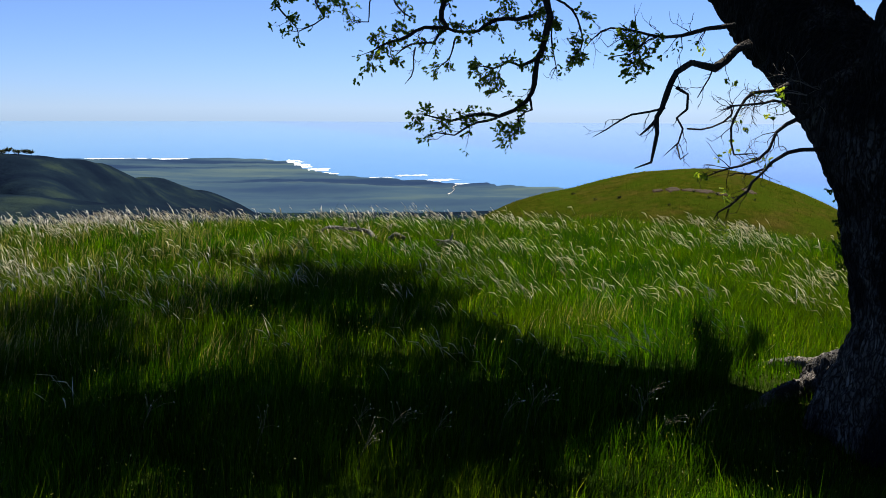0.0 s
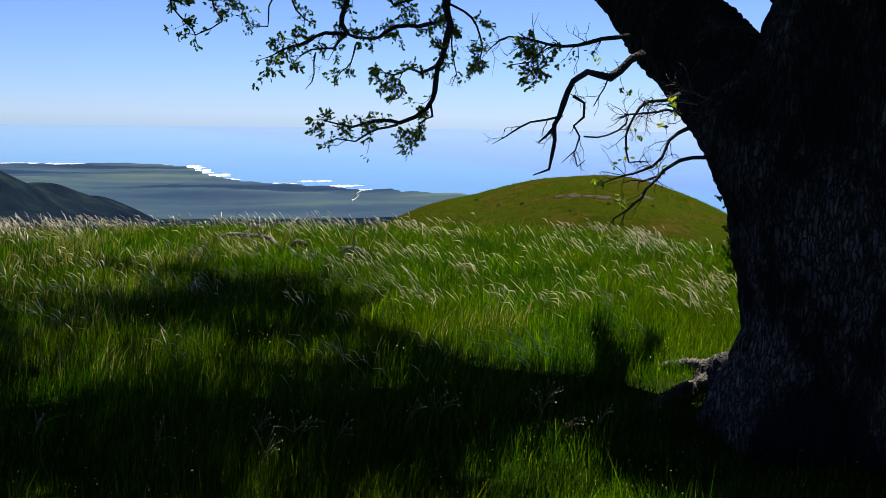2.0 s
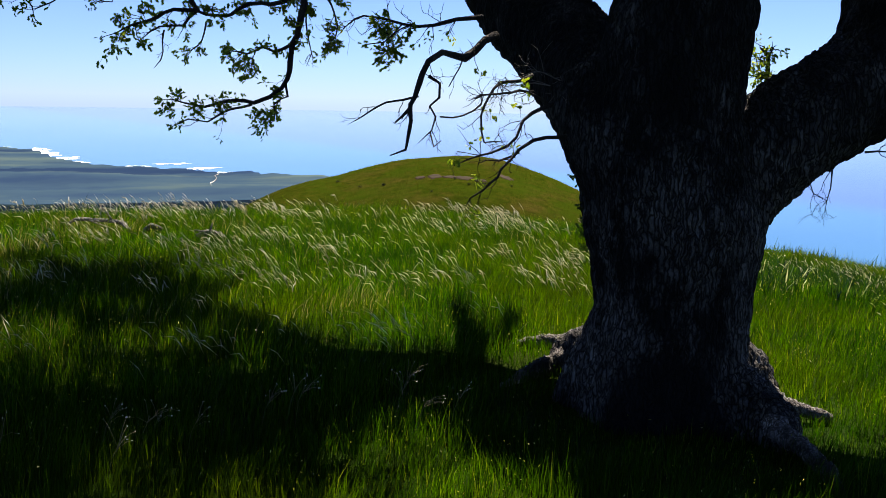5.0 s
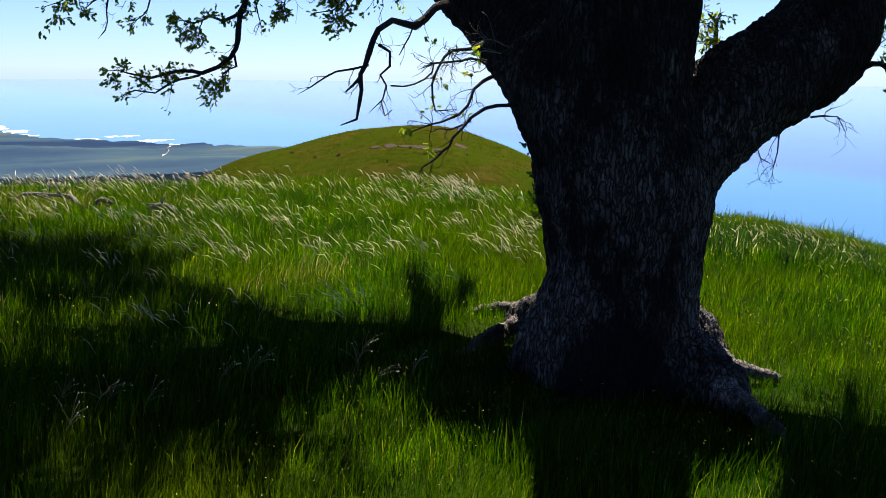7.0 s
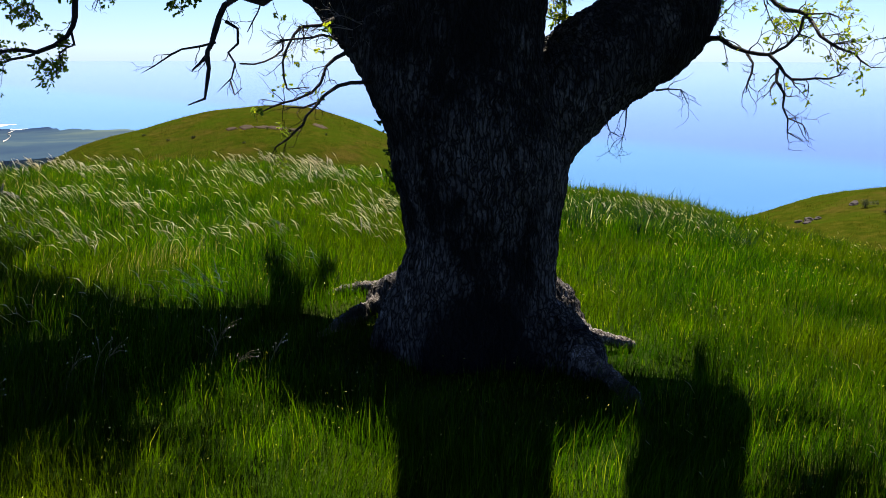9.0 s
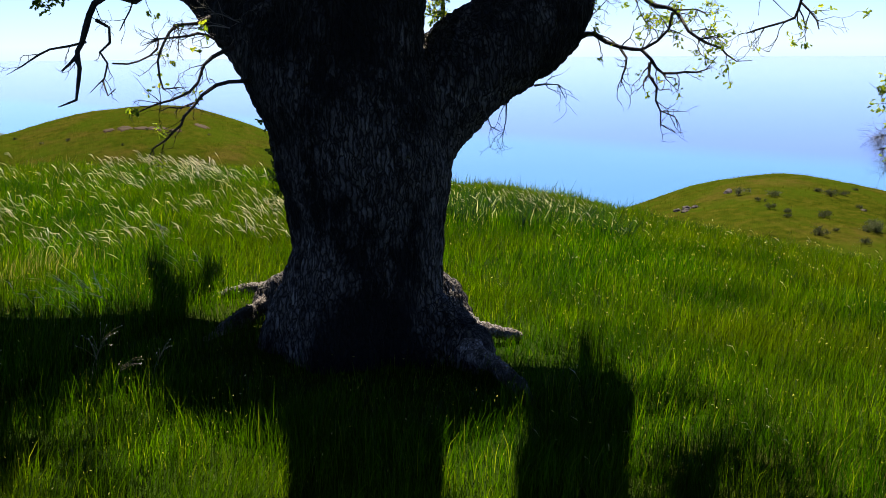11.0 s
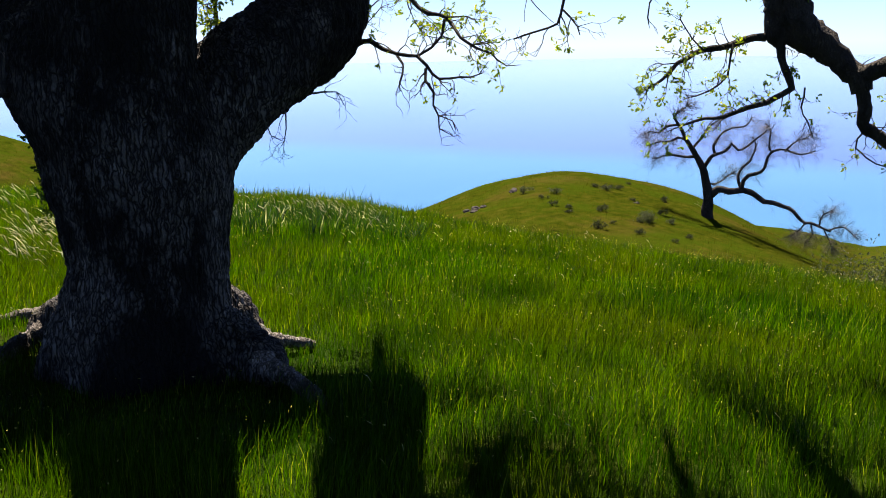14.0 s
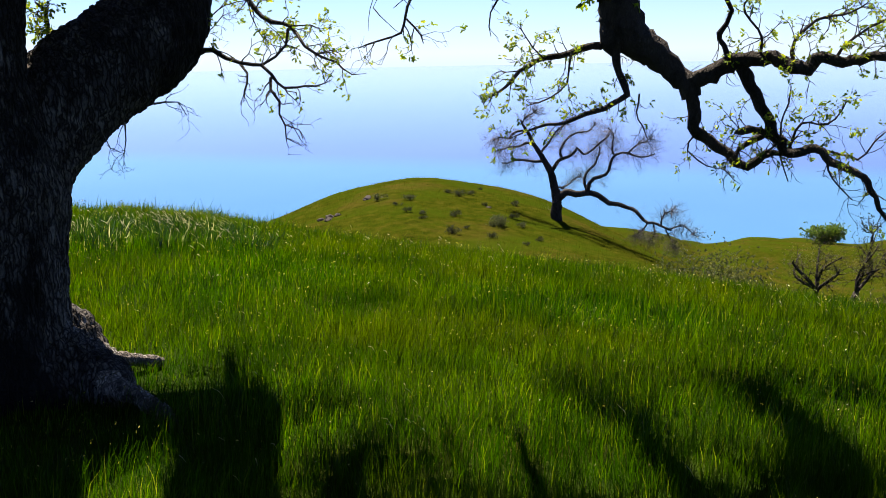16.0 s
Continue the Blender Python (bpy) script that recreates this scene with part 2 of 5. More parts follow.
def tube(verts, faces, path, sides, rough=0.0, rng=random):
    """Adds a tapered tube with closed ends along rows of x, y, z, radius."""
    n0, up = len(verts), Vector((0.31, 0.2, 0.93))
    pts = [Vector(q[:3]) for q in path]
    for i, q in enumerate(path):
        along = (pts[min(i + 1, len(pts) - 1)] - pts[max(i - 1, 0)]).normalized()
        side = along.cross(up)
        side = side.normalized() if side.length > 1e-4 else Vector((1, 0, 0))
        up = side.cross(along)
        for k in range(sides):
            a = 2 * math.pi * k / sides
            r = max(q[3], 0.0008) * (1 + rough * (rng.random() - 0.5) * 2)
            verts.append(pts[i] + side * (r * math.cos(a)) + up * (r * math.sin(a)))
    for i in range(len(path) - 1):
        for k in range(sides):
            a, b = n0 + i * sides + k, n0 + i * sides + (k + 1) % sides
            faces.append((a, b, b + sides, a + sides))
    faces.append(tuple(n0 + k for k in reversed(range(sides))))
    faces.append(tuple(n0 + (len(path) - 1) * sides + k for k in range(sides)))


def away(direction, angle, rng):
    """A unit vector that leaves direction by about that angle."""
    d = Vector(direction).normalized()
    side = d.cross(Vector((rng.gauss(0, 1), rng.gauss(0, 1), rng.gauss(0, 1)))).normalized()
    return (d * math.cos(angle) + side * math.sin(angle)).normalized()


def add_leaf(verts, faces, at, direction, size, rng):
    """A small lobed leaf, folded a little along its rib."""
    d = Vector(direction).normalized()
    s = d.cross(Vector((rng.gauss(0, 1), rng.gauss(0, 1), rng.gauss(0, 1)))).normalized()
    n = s.cross(d) * (0.16 * size)
    w, k = s * (0.3 * size), len(verts)
    verts.extend([at, at + d * size * 0.35 + w * 0.8 + n, at + d * size * 0.55 + w * 0.45 + n, at + d * size * 0.78 + w + n, at + d * size * 1.05,
                  at + d * size * 0.78 - w + n, at + d * size * 0.55 - w * 0.45 + n, at + d * size * 0.35 - w * 0.8 + n])
    faces.extend([(k, k + 1, k + 2), (k, k + 2, k + 4), (k + 2, k + 3, k + 4), (k, k + 4, k + 6), (k + 4, k + 5, k + 6), (k, k + 6, k + 7)])


def grow_twigs(wood, leaves, path, count, leafy, rng, length=0.2, droop=0.15, radius=0.003, leaf_size=0.034):
    """Crooked side twigs with twiglets along a branch, and tufts of leaves at their tips."""
    def tuft(at, d):
        if rng.random() < leafy:
            for _ in range(rng.randint(3, 8)):
                add_leaf(*leaves, at + Vector((rng.gauss(0, 0.012), rng.gauss(0, 0.012), rng.gauss(0, 0.012))), away(d, rng.uniform(0.2, 1.4), rng), leaf_size * rng.uniform(0.6, 1.25), rng)

    def twig(at, d, long, r, depth):
        rows, n = [(*at, r)], 4
        for i in range(n):
            d = (away(d, rng.uniform(0.1, 0.6), rng) + Vector((0, 0, -droop * 0.3))).normalized()
            at = at + d * (long / n)
            rows.append((*at, r * (1 - 0.17 * (i + 1))))
            if depth and i and rng.random() < 0.75:
                twig(at, away(d, rng.uniform(0.5, 1.1), rng), long * rng.uniform(0.3, 0.6), r * 0.6, depth - 1)
            elif rng.random() < 0.3:
                tuft(at, d)
        tube(*wood, rows, 3)
        tuft(at, d)

    n = len(path)
    for _ in range(count):
        i = min(n - 2, int(n * rng.uniform(0.12, 1.0)))
        d = Vector(path[i + 1][:3]) - Vector(path[i][:3])
        r = min(path[i][3] * 0.6, radius)
        twig(Vector(path[i][:3]), away(d, rng.uniform(0.5, 1.2), rng), length * rng.uniform(0.5, 1.3), r, 1)
    tuft(Vector(path[-1][:3]), Vector(path[-1][:3]) - Vector(path[-2][:3]))


# ---- the ground: one sheet from the knoll to the coast ----
CX, CY, EYE = 0.4, 0.0, 1.59
SEA_Z = -60.0


def ramp01(a, b, v):
    u = np.clip((v - a) / (b - a), 0, 1)
    return u * u * (3 - 2 * u)


def wave(x, y, size, seed):
    """Smooth rolling relief from a few crossed waves, about -1 to 1."""
    rng = np.random.RandomState(seed)
    z = 0 * x
    for k in range(7):
        a, f, ph = rng.uniform(0, 6.28), rng.uniform(0.6, 1.9) / size, rng.uniform(0, 6.28)
        z = z + np.sin((x * np.cos(a) + y * np.sin(a)) * f * 6.28 + ph + 1.3 * np.sin(y * f * 3 + k)) / 7 * 1.6
    return z


COAST = np.array([(-180, 900), (-60, 1300), (-24, 1255), (-10.5, 1200), (-9.0, 1150), (-7.8, 960), (-6.0, 895), (-1.3, 857), (0.6, 790), (3, 765), (6, 725), (10, 640), (20, 480), (32, 330), (60, 300), (95, 330), (180, 900)], float)


def height(x, y):
    dx, dy = x - CX, y - CY
    r, az = np.hypot(dx, dy), np.degrees(np.arctan2(dx, dy))
    right = ramp01(8, 45, az) * (1 - ramp01(110, 150, az))
    tilt = np.clip(x - 0.5, 0, 16)
    z = -0.0116 * tilt**2 * ramp01(0, 3, r) * (1 - ramp01(18, 42, r)) - 0.04 * ramp01(4, 13, r)
    z = z + 0.05 * wave(x, y, 6.0, 3) * ramp01(3, 8, r) + 0.02 * wave(x, y, 1.6, 4) * ramp01(2, 5, r)
    z = z + 0.1 * ramp01(26, 36, az) * (1 - ramp01(36, 46, az)) * ramp01(6, 11, r)
    fall = np.maximum(r - 12.0, 0)
    z = z - 14 * (1 - np.exp(-((fall / 24) ** 2)))
    left_fall = 44 * ramp01(70, 500, r)
    right_fall = 2.0 * ramp01(35, 80, r) * ramp01(56, 66, az) + 2.6 * ramp01(62, 100, r) + 37 * ramp01(90, 300, r)
    z = z - (left_fall * (1 - right) + right_fall * right)

    def hill(a0, r0, top, s_left, s_right, s_deep):
        c = radians(a0)
        u, v = dx * math.cos(c) - dy * math.sin(c), dx * math.sin(c) + dy * math.cos(c) - r0
        s = np.where(u < 0, s_left, s_right)
        return top * np.exp(-(u**2) / (2 * s**2) - v**2 / (2 * s_deep**2))

    z = z + hill(14.87, 70, 11.47, 16.06, 12.26, 17) * (1 + 0.012 * wave(x, y, 14, 8)) + hill(3.92, 68, 1.04, 5.15, 2.50, 12)
    z = z + hill(50.12, 55, 8.15, 9.13, 13.21, 15) * (1 + 0.015 * wave(x, y, 9, 9)) + hill(58.48, 55, -0.25, 6.98, 6.69, 15)
    z = z + hill(74, 92, -4.6, 18, 26, 16) + 0.5 * wave(x, y, 22, 12) * ramp01(40, 90, r)
    z = z - (0.5 + 1.7 * np.exp(-(((az - 66.4) / 1.4) ** 2))) * ramp01(95, 125, r) * right
    # the dark spur beyond the valley and a lower one before it
    spur = np.clip(33.5 - (az + 24) * 1.0, 0, 40) * (1 - ramp01(-15, -6, az)) * ramp01(-140, -60, az)
    z = z + spur * np.exp(-(((r - 400 - 45 * np.sin(az * 0.35)) / 75) ** 2)) * (1 + 0.15 * wave(x, y, 110, 5))
    low = np.clip(8.2 - (az + 24) * 0.3, 0, 12) * (1 - ramp01(-14, -7, az)) * ramp01(-140, -60, az)
    z = z + low * np.exp(-(((r - 200) / 40) ** 2)) * (1 + 0.12 * wave(x, y, 50, 6))
    z = z + (2.0 + 2.6 * wave(x, y, 260, 7)) * ramp01(420, 620, r) * (1 - 0.85 * ramp01(800, 1100, r)) * (1 - right)
    shore = np.interp(az, COAST[:, 0], COAST[:, 1]) + 14 * wave(x, y, 90, 11)
    z = np.where(r > 420, np.maximum(z, SEA_Z + 1.2), z)
    return z + (SEA_Z - 9 - z) * ramp01(shore - 4, shore + 22, r)


def at_ground(x, y):
    return float(height(np.array([float(x)]), np.array([float(y)]))[0])


def build_ground():
    a = np.concatenate([np.arange(-180, -40, 4.0), np.arange(-40, 92, 0.4), np.arange(92, 180, 4.0)])
    r = np.concatenate([np.linspace(0.4, 24, 90), 24 * (150 / 24) ** (np.arange(1, 111) / 110), 150 * (1500 / 150) ** (np.arange(1, 121) / 120), np.array([2200.0, 3500.0, 4850.0])])
    A, R = np.meshgrid(np.radians(a), r)
    x, y = CX + R * np.sin(A), CY + R * np.cos(A)
    z = height(x, y)
    co = np.stack([x, y, z], -1).reshape(-1, 3)
    na, nr = len(a), len(r)
    i, j = np.meshgrid(np.arange(nr - 1), np.arange(na), indexing="ij")
    k = (j + 1) % na
    quads = np.stack([i * na + j, i * na + k, (i + 1) * na + k, (i + 1) * na + j], -1).reshape(-1, 4)
    rim = np.where((a > 30) & (a < 100), 400, 130)[None]
    rr = r[:-1, None] + 0 * a[None]
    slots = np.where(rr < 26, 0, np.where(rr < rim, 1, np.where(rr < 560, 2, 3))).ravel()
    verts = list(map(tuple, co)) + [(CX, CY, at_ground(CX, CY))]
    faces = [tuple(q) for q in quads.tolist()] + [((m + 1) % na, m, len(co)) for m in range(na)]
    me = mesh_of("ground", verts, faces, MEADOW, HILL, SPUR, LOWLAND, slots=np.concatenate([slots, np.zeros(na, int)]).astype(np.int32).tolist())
    return tagged(new("ground", me), "grassy hilltop rolling down to a coastal plain", "ground", kind="structure")


ground = build_ground()
SKY_R = 4800.0
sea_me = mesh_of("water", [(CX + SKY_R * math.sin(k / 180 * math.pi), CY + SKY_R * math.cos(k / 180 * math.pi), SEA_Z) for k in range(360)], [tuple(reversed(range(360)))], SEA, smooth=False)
tagged(new("water", sea_me), "calm blue ocean stretching to a hazy horizon", "sea", kind="structure")


# ---- the oak ----
ROOTS = [[(2.55, 5.1, 0.2, 0.2), (2.42, 5.5, 0.1, 0.13), (2.2, 5.44, 0.06, 0.09), (2.04, 5.34, 0.03, 0.07), (1.77, 5.14, -0.02, 0.045)],
         [(2.6, 5.2, 0.2, 0.2), (2.66, 5.8, 0.08, 0.11), (2.55, 6.0, 0.07, 0.09), (2.33, 6.13, 0.02, 0.06), (2.2, 6.15, -0.02, 0.04)],
         [(2.85, 4.75, 0.25, 0.22), (3.12, 4.72, 0.12, 0.14), (3.24, 4.6, 0.05, 0.08), (3.4, 4.57, 0.0, 0.055), (3.52, 4.56, -0.04, 0.04)],
         [(2.75, 4.6, 0.2, 0.22), (2.95, 4.4, 0.1, 0.12), (2.93, 4.08, 0.06, 0.075), (2.94, 3.82, 0.03, 0.06), (2.87, 3.55, -0.02, 0.045)]]


def oak_root(rows, seed):
    """An exposed root, knotted and weathered pale, half sunk in the turf."""
    path = smooth_path([(x, y, z - 0.01, r * 0.64) for x, y, z, r in rows[1:]], 0.015)
    v, f = [], []
    tube(v, f, path, 18)
    ob = new("root", mesh_of("root", v, f, ROOTWOOD))
    c = np.repeat(path[:, :3], 18, 0)
    for p, q in zip(ob.data.vertices, c):
        out = p.co - Vector(q)
        d, _ = noise.voronoi((p.co.x * 34, p.co.y * 34, p.co.z * 34 + seed))
        p.co += out * (0.6 * noise.noise(p.co * 9 + Vector((seed, 0, 0))) + 0.7 * min(d[1] - d[0], 0.5) - 0.12)
    return tagged(ob, "pale weathered root with rough bark")


def oak_trunk():
    """Trunk with flared foot, three great limbs and roots, fused into one skin and furrowed."""
    verts, faces = [], []
    stem = [(2.66, 4.75, -0.35, 0.62), (2.62, 4.79, 0.0, 0.53), (2.61, 4.79, 0.13, 0.49), (2.63, 4.79, 0.3, 0.435), (2.66, 4.77, 0.57, 0.395), (2.645, 4.775, 0.8, 0.41), (2.65, 4.775, 0.95, 0.43), (2.6, 4.8, 1.2, 0.43), (2.6, 4.82, 1.45, 0.4)]
    left = [(2.66, 4.78, 1.0, 0.34), (2.42, 4.88, 1.4, 0.318), (2.35, 5.45, 1.8, 0.305), (2.18, 6.3, 2.32, 0.272), (1.98, 6.8, 2.8, 0.3), (1.6, 7.2, 3.15, 0.24)]
    mid = [(2.64, 4.77, 0.9, 0.4), (2.59, 4.8, 1.4, 0.37), (2.61, 4.8, 1.8, 0.36), (2.69, 4.77, 2.2, 0.335), (2.74, 4.72, 2.7, 0.28), (2.7, 4.64, 3.2, 0.24), (2.7, 4.6, 3.8, 0.22)]
    right = [(2.8, 4.75, 0.8, 0.28), (2.92, 4.78, 1.12, 0.25), (3.2, 4.76, 1.41, 0.28), (3.5, 4.77, 1.59, 0.28), (3.79, 4.8, 1.77, 0.285), (3.93, 4.86, 2.06, 0.26), (3.96, 4.92, 2.4, 0.25), (3.9, 4.9, 2.75, 0.22), (3.75, 4.8, 3.1, 0.21), (3.5, 4.6, 3.5, 0.19), (3.3, 4.35, 3.9, 0.16)]
    back = [(2.66, 4.9, 1.6, 0.2), (2.88, 5.5, 2.25, 0.2), (2.98, 6.35, 2.65, 0.2), (2.8, 7.1, 2.95, 0.2), (2.34, 7.36, 3.05, 0.18)]
    roots = [[row[:3] + (row[3] * 1.05,) for row in rows[:2]] + [(*rows[2][:2], rows[2][2] - 0.06, rows[2][3] * 0.8)] for rows in ROOTS]
    for rows in (stem, left, mid, right, back, *roots):
        tube(verts, faces, smooth_path(rows, 0.08), 20)
    ob = new("trunk", mesh_of("trunk_core", verts, faces, BARK))
    re = ob.modifiers.new("fuse", "REMESH")
    re.mode, re.voxel_size, re.use_smooth_shade = "VOXEL", 0.019, True
    sm = ob.modifiers.new("ease", "SMOOTH")
    sm.factor, sm.iterations = 0.6, 14
    skin = bpy.data.meshes.new_from_object(ob.evaluated_get(bpy.context.evaluated_depsgraph_get()))
    ob.modifiers.clear()
    ob.data = skin
    co, no = np.zeros(len(skin.vertices) * 3), np.zeros(len(skin.vertices) * 3)
    skin.vertices.foreach_get("co", co)
    skin.vertices.foreach_get("normal", no)
    co, no = co.reshape(-1, 3), no.reshape(-1, 3)
    ang = np.arctan2(co[:, 0] - 2.63, co[:, 1] - 4.78)
    push = np.empty(len(co))
    for i, p in enumerate(co):
        big = noise.noise((p[0] * 2.2, p[1] * 2.2, p[2] * 1.6)) * 0.03
        d, _ = noise.voronoi((p[0] * 24 + 0.8 * big * 40, p[1] * 24, p[2] * 6.0))
        knob = noise.noise((p[0] * 9, p[1] * 9, p[2] * 5))
        push[i] = big + 0.04 * min(d[1] - d[0], 0.45) + 0.012 * knob
    # recess added in the foot where its shade is painted black
    hollow = ((co[:, 0] - 2.43) / 0.3) ** 2 + ((co[:, 1] - 4.32) / 0.3) ** 2 + (np.maximum(co[:, 2], 0) / 0.45) ** 2
    push -= 0.1 * np.clip(1 - hollow, 0, 1)
    foot = np.clip(1 - co[:, 2] / 0.55, 0, 1) ** 1.5
    push += foot * 0.05 * np.sin(ang * 5 + 1.0) + foot * 0.02 * np.sin(ang * 13)
    skin.vertices.foreach_set("co", (co + no * push[:, None]).ravel())
    skin.materials.clear()
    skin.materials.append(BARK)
    skin.update()
    return ob


oak = tagged(new("oak_tree"), "massive old oak with furrowed dark bark and sparse spring leaves", "tree")
trunk = oak_trunk()
oak.location = (2.64, 4.78, 0.0)
trunk.parent, trunk.matrix_parent_inverse = oak, Matrix.Translation((-2.64, -4.78, 0.0))
for k, rows in enumerate(ROOTS):
    root = oak_root(rows, k)
    root.parent, root.matrix_parent_inverse = oak, Matrix.Translation((-2.64, -4.78, 0.0))
tree_rng = random.Random(7)


def branch(tree, rows, twigs, leafy, step=0.05, sides=8, length=0.15, wood=None, leaf=None, radius=0.003, leaf_size=0.03, twig_mat=None):
    """One branch of a tree with its crooked twigs, and its leaves as a mesh of their own."""
    rng = tree_rng
    near = 0.72 if rows[0][0] < 2.2 and rows[0][2] < 2.6 else 1.0  # the western boughs carry shorter, sparser twigs
    low = near == 1.0 and tree is oak and rows[0][2] < 2.6
    path = smooth_path(rows, 0.03 if low and rows[0][3] > 0.05 else step)
    wind = (0.045, 7.0, 0.05) if tree is oak else (0.22, 1.6, 0.12)  # how far and how often it winds, below what radius
    for i, q in enumerate(path[1:-1]):
        jig = 0.02 * q[3] + 0.002
        q[:3] += [rng.gauss(0, jig) for _ in range(3)]
        if q[3] < wind[2]:
            q[:3] += np.array(noise.noise_vector((i * step * wind[1], rows[0][0] * 7, rows[0][2] * 5))) * wind[0] * math.sin(math.pi * (i + 1) / len(path))
    if tree is oak and rows[0][3] < 0.09:
        slim = 0.78 if near < 1 else 0.84
        path[:, 3] *= slim * np.interp(np.arange(len(path)), [0, 0.8 * len(path), len(path) - 1], [1, 1, 0.35])
        path[:, 3] *= [1 + 0.35 * max(0, noise.noise((i * 0.9, rows[0][0] * 9, rows[0][1]))) for i in range(len(path))]
    w, lv = ([], []), ([], [])
    tube(*w, path, 16 if path[0][3] > 0.05 else sides, 0.12, rng)
    spray = ([], []) if twig_mat else w
    grow_twigs(spray, lv, path, int(twigs * (3.2 if near < 1 and 0 < leafy < 0.5 else 2.1 * near if near < 1 or rows[0][2] > 2.6 else 3.0)), leafy * (0.2 if near < 1 and leafy < 0.5 else 0.75 if near < 1 or rows[0][2] > 2.6 else 0.45), rng, length=length * near, radius=radius * (1.6 if low else 1.0), leaf_size=leaf_size * (0.85 if low else 1.0))
    b = part("branch", mesh_of("branch", *w, wood or TWIG), tree)
    b.matrix_parent_inverse = Matrix.Translation(-tree.location)
    if twig_mat:
        tagged(part("twig_haze", mesh_of("twig_haze", *spray, twig_mat), b, "haze of fine grey twigs"), kind="stuff")
    if lv[0]:
        part("leaves", mesh_of("leaves", *lv, leaf or LEAF, smooth=False), b, "small fresh green leaves")
    return b


branch(oak, [(0.84, 6.05, 2.48, 0.0344), (0.83, 5.99, 2.25, 0.0281), (0.85, 5.96, 2.15, 0.0261), (0.81, 5.93, 2, 0.0231), (0.77, 5.9, 1.9, 0.0212), (0.77, 5.88, 1.8, 0.0195), (0.73, 5.85, 1.7, 0.0177), (0.64, 5.82, 1.59, 0.0153), (0.56, 5.8, 1.56, 0.014), (0.44, 5.78, 1.58, 0.0122), (0.28, 5.74, 1.56, 0.0098), (0.12, 5.7, 1.58, 0.0075), (0.05, 5.67, 1.58, 0.0064)], 10, 1.0)
branch(oak, [(0.77, 5.95, 1.9, 0.0135), (0.69, 5.94, 1.86, 0.0108), (0.61, 5.92, 1.88, 0.0088), (0.51, 5.89, 1.84, 0.0066), (0.43, 5.87, 1.86, 0.005)], 6, 1.3)
branch(oak, [(0.73, 5.86, 1.7, 0.01), (0.75, 5.83, 1.61, 0.0076), (0.72, 5.82, 1.59, 0.0071), (0.67, 5.8, 1.54, 0.0059), (0.66, 5.78, 1.46, 0.0046), (0.62, 5.77, 1.43, 0.0039)], 5, 1.0)
branch(oak, [(0.54, 5.77, 1.56, 0.0098), (0.44, 5.73, 1.53, 0.008), (0.35, 5.69, 1.49, 0.0066), (0.19, 5.62, 1.48, 0.0047), (0.11, 5.58, 1.44, 0.0038)], 5, 0.8)
branch(oak, [(0.87, 6.05, 2.15, 0.0086), (0.88, 6.09, 1.99, 0.0059), (0.9, 6.12, 1.86, 0.0043), (0.88, 6.14, 1.79, 0.0035)], 2, 0.3)
branch(oak, [(0.23, 6.28, 2.48, 0.0284), (0.24, 6.19, 2.26, 0.0213), (0.22, 6.14, 2.14, 0.0182), (0.25, 6.12, 2.09, 0.0168), (0.11, 6.06, 2.08, 0.0136), (0.05, 6.02, 2.06, 0.0121), (-0.08, 5.95, 1.99, 0.0089), (-0.18, 5.9, 1.94, 0.0067), (-0.26, 5.86, 1.91, 0.005)], 9, 1.2)
branch(oak, [(0.25, 6.18, 2.1, 0.014), (0.2, 6.2, 2.05, 0.0114), (0.16, 6.21, 2, 0.0097), (0.04, 6.24, 1.99, 0.0069), (-0.07, 6.27, 1.93, 0.0043)], 5, 0.6)
branch(oak, [(0.06, 6.17, 1.98, 0.007), (0.06, 6.22, 1.86, 0.0051), (-0.01, 6.27, 1.76, 0.0036)], 2, 0.0)
branch(oak, [(0.3, 6.18, 2.03, 0.007), (0.28, 6.22, 1.93, 0.0053), (0.18, 6.28, 1.83, 0.0036)], 2, 0.6)
branch(oak, [(0.24, 6.18, 2.1, 0.0105), (0.35, 6.16, 2.06, 0.0122), (0.45, 6.14, 2.07, 0.0133), (0.55, 6.12, 2.14, 0.0146), (0.72, 6.08, 2.17, 0.0161), (0.85, 6.05, 2.19, 0.0172)], 9, 1.2)
branch(oak, [(0.84, 6.05, 2.28, 0.0103), (0.94, 6.01, 2.23, 0.0084), (1.04, 5.97, 2.1, 0.0064), (1.02, 5.95, 1.97, 0.005), (0.97, 5.93, 1.89, 0.0041)], 5, 1.0)
branch(oak, [(-0.58, 6.42, 2.49, 0.011), (-0.58, 6.35, 2.28, 0.0076), (-0.55, 6.33, 2.21, 0.0067), (-0.52, 6.31, 2.15, 0.0059), (-0.57, 6.28, 2.1, 0.0051), (-0.65, 6.23, 2.07, 0.0041), (-0.7, 6.2, 2.07, 0.0036)], 4, 0.8)
branch(oak, [(-0.84, 6.38, 2.42, 0.0092), (-0.81, 6.35, 2.24, 0.0066), (-0.74, 6.33, 2.14, 0.0052), (-0.68, 6.33, 2.09, 0.0044), (-0.66, 6.31, 2.01, 0.0036)], 4, 1.2)
branch(oak, [(-0.15, 6.47, 2.47, 0.0092), (-0.21, 6.41, 2.27, 0.006), (-0.25, 6.38, 2.16, 0.0047), (-0.35, 6.35, 2.16, 0.0036)], 3, 0.5)
branch(oak, [(-0.11, 6.47, 2.43, 0.011), (-0.07, 6.42, 2.29, 0.008), (-0, 6.4, 2.22, 0.0065), (0.05, 6.37, 2.16, 0.0054)], 3, 1)
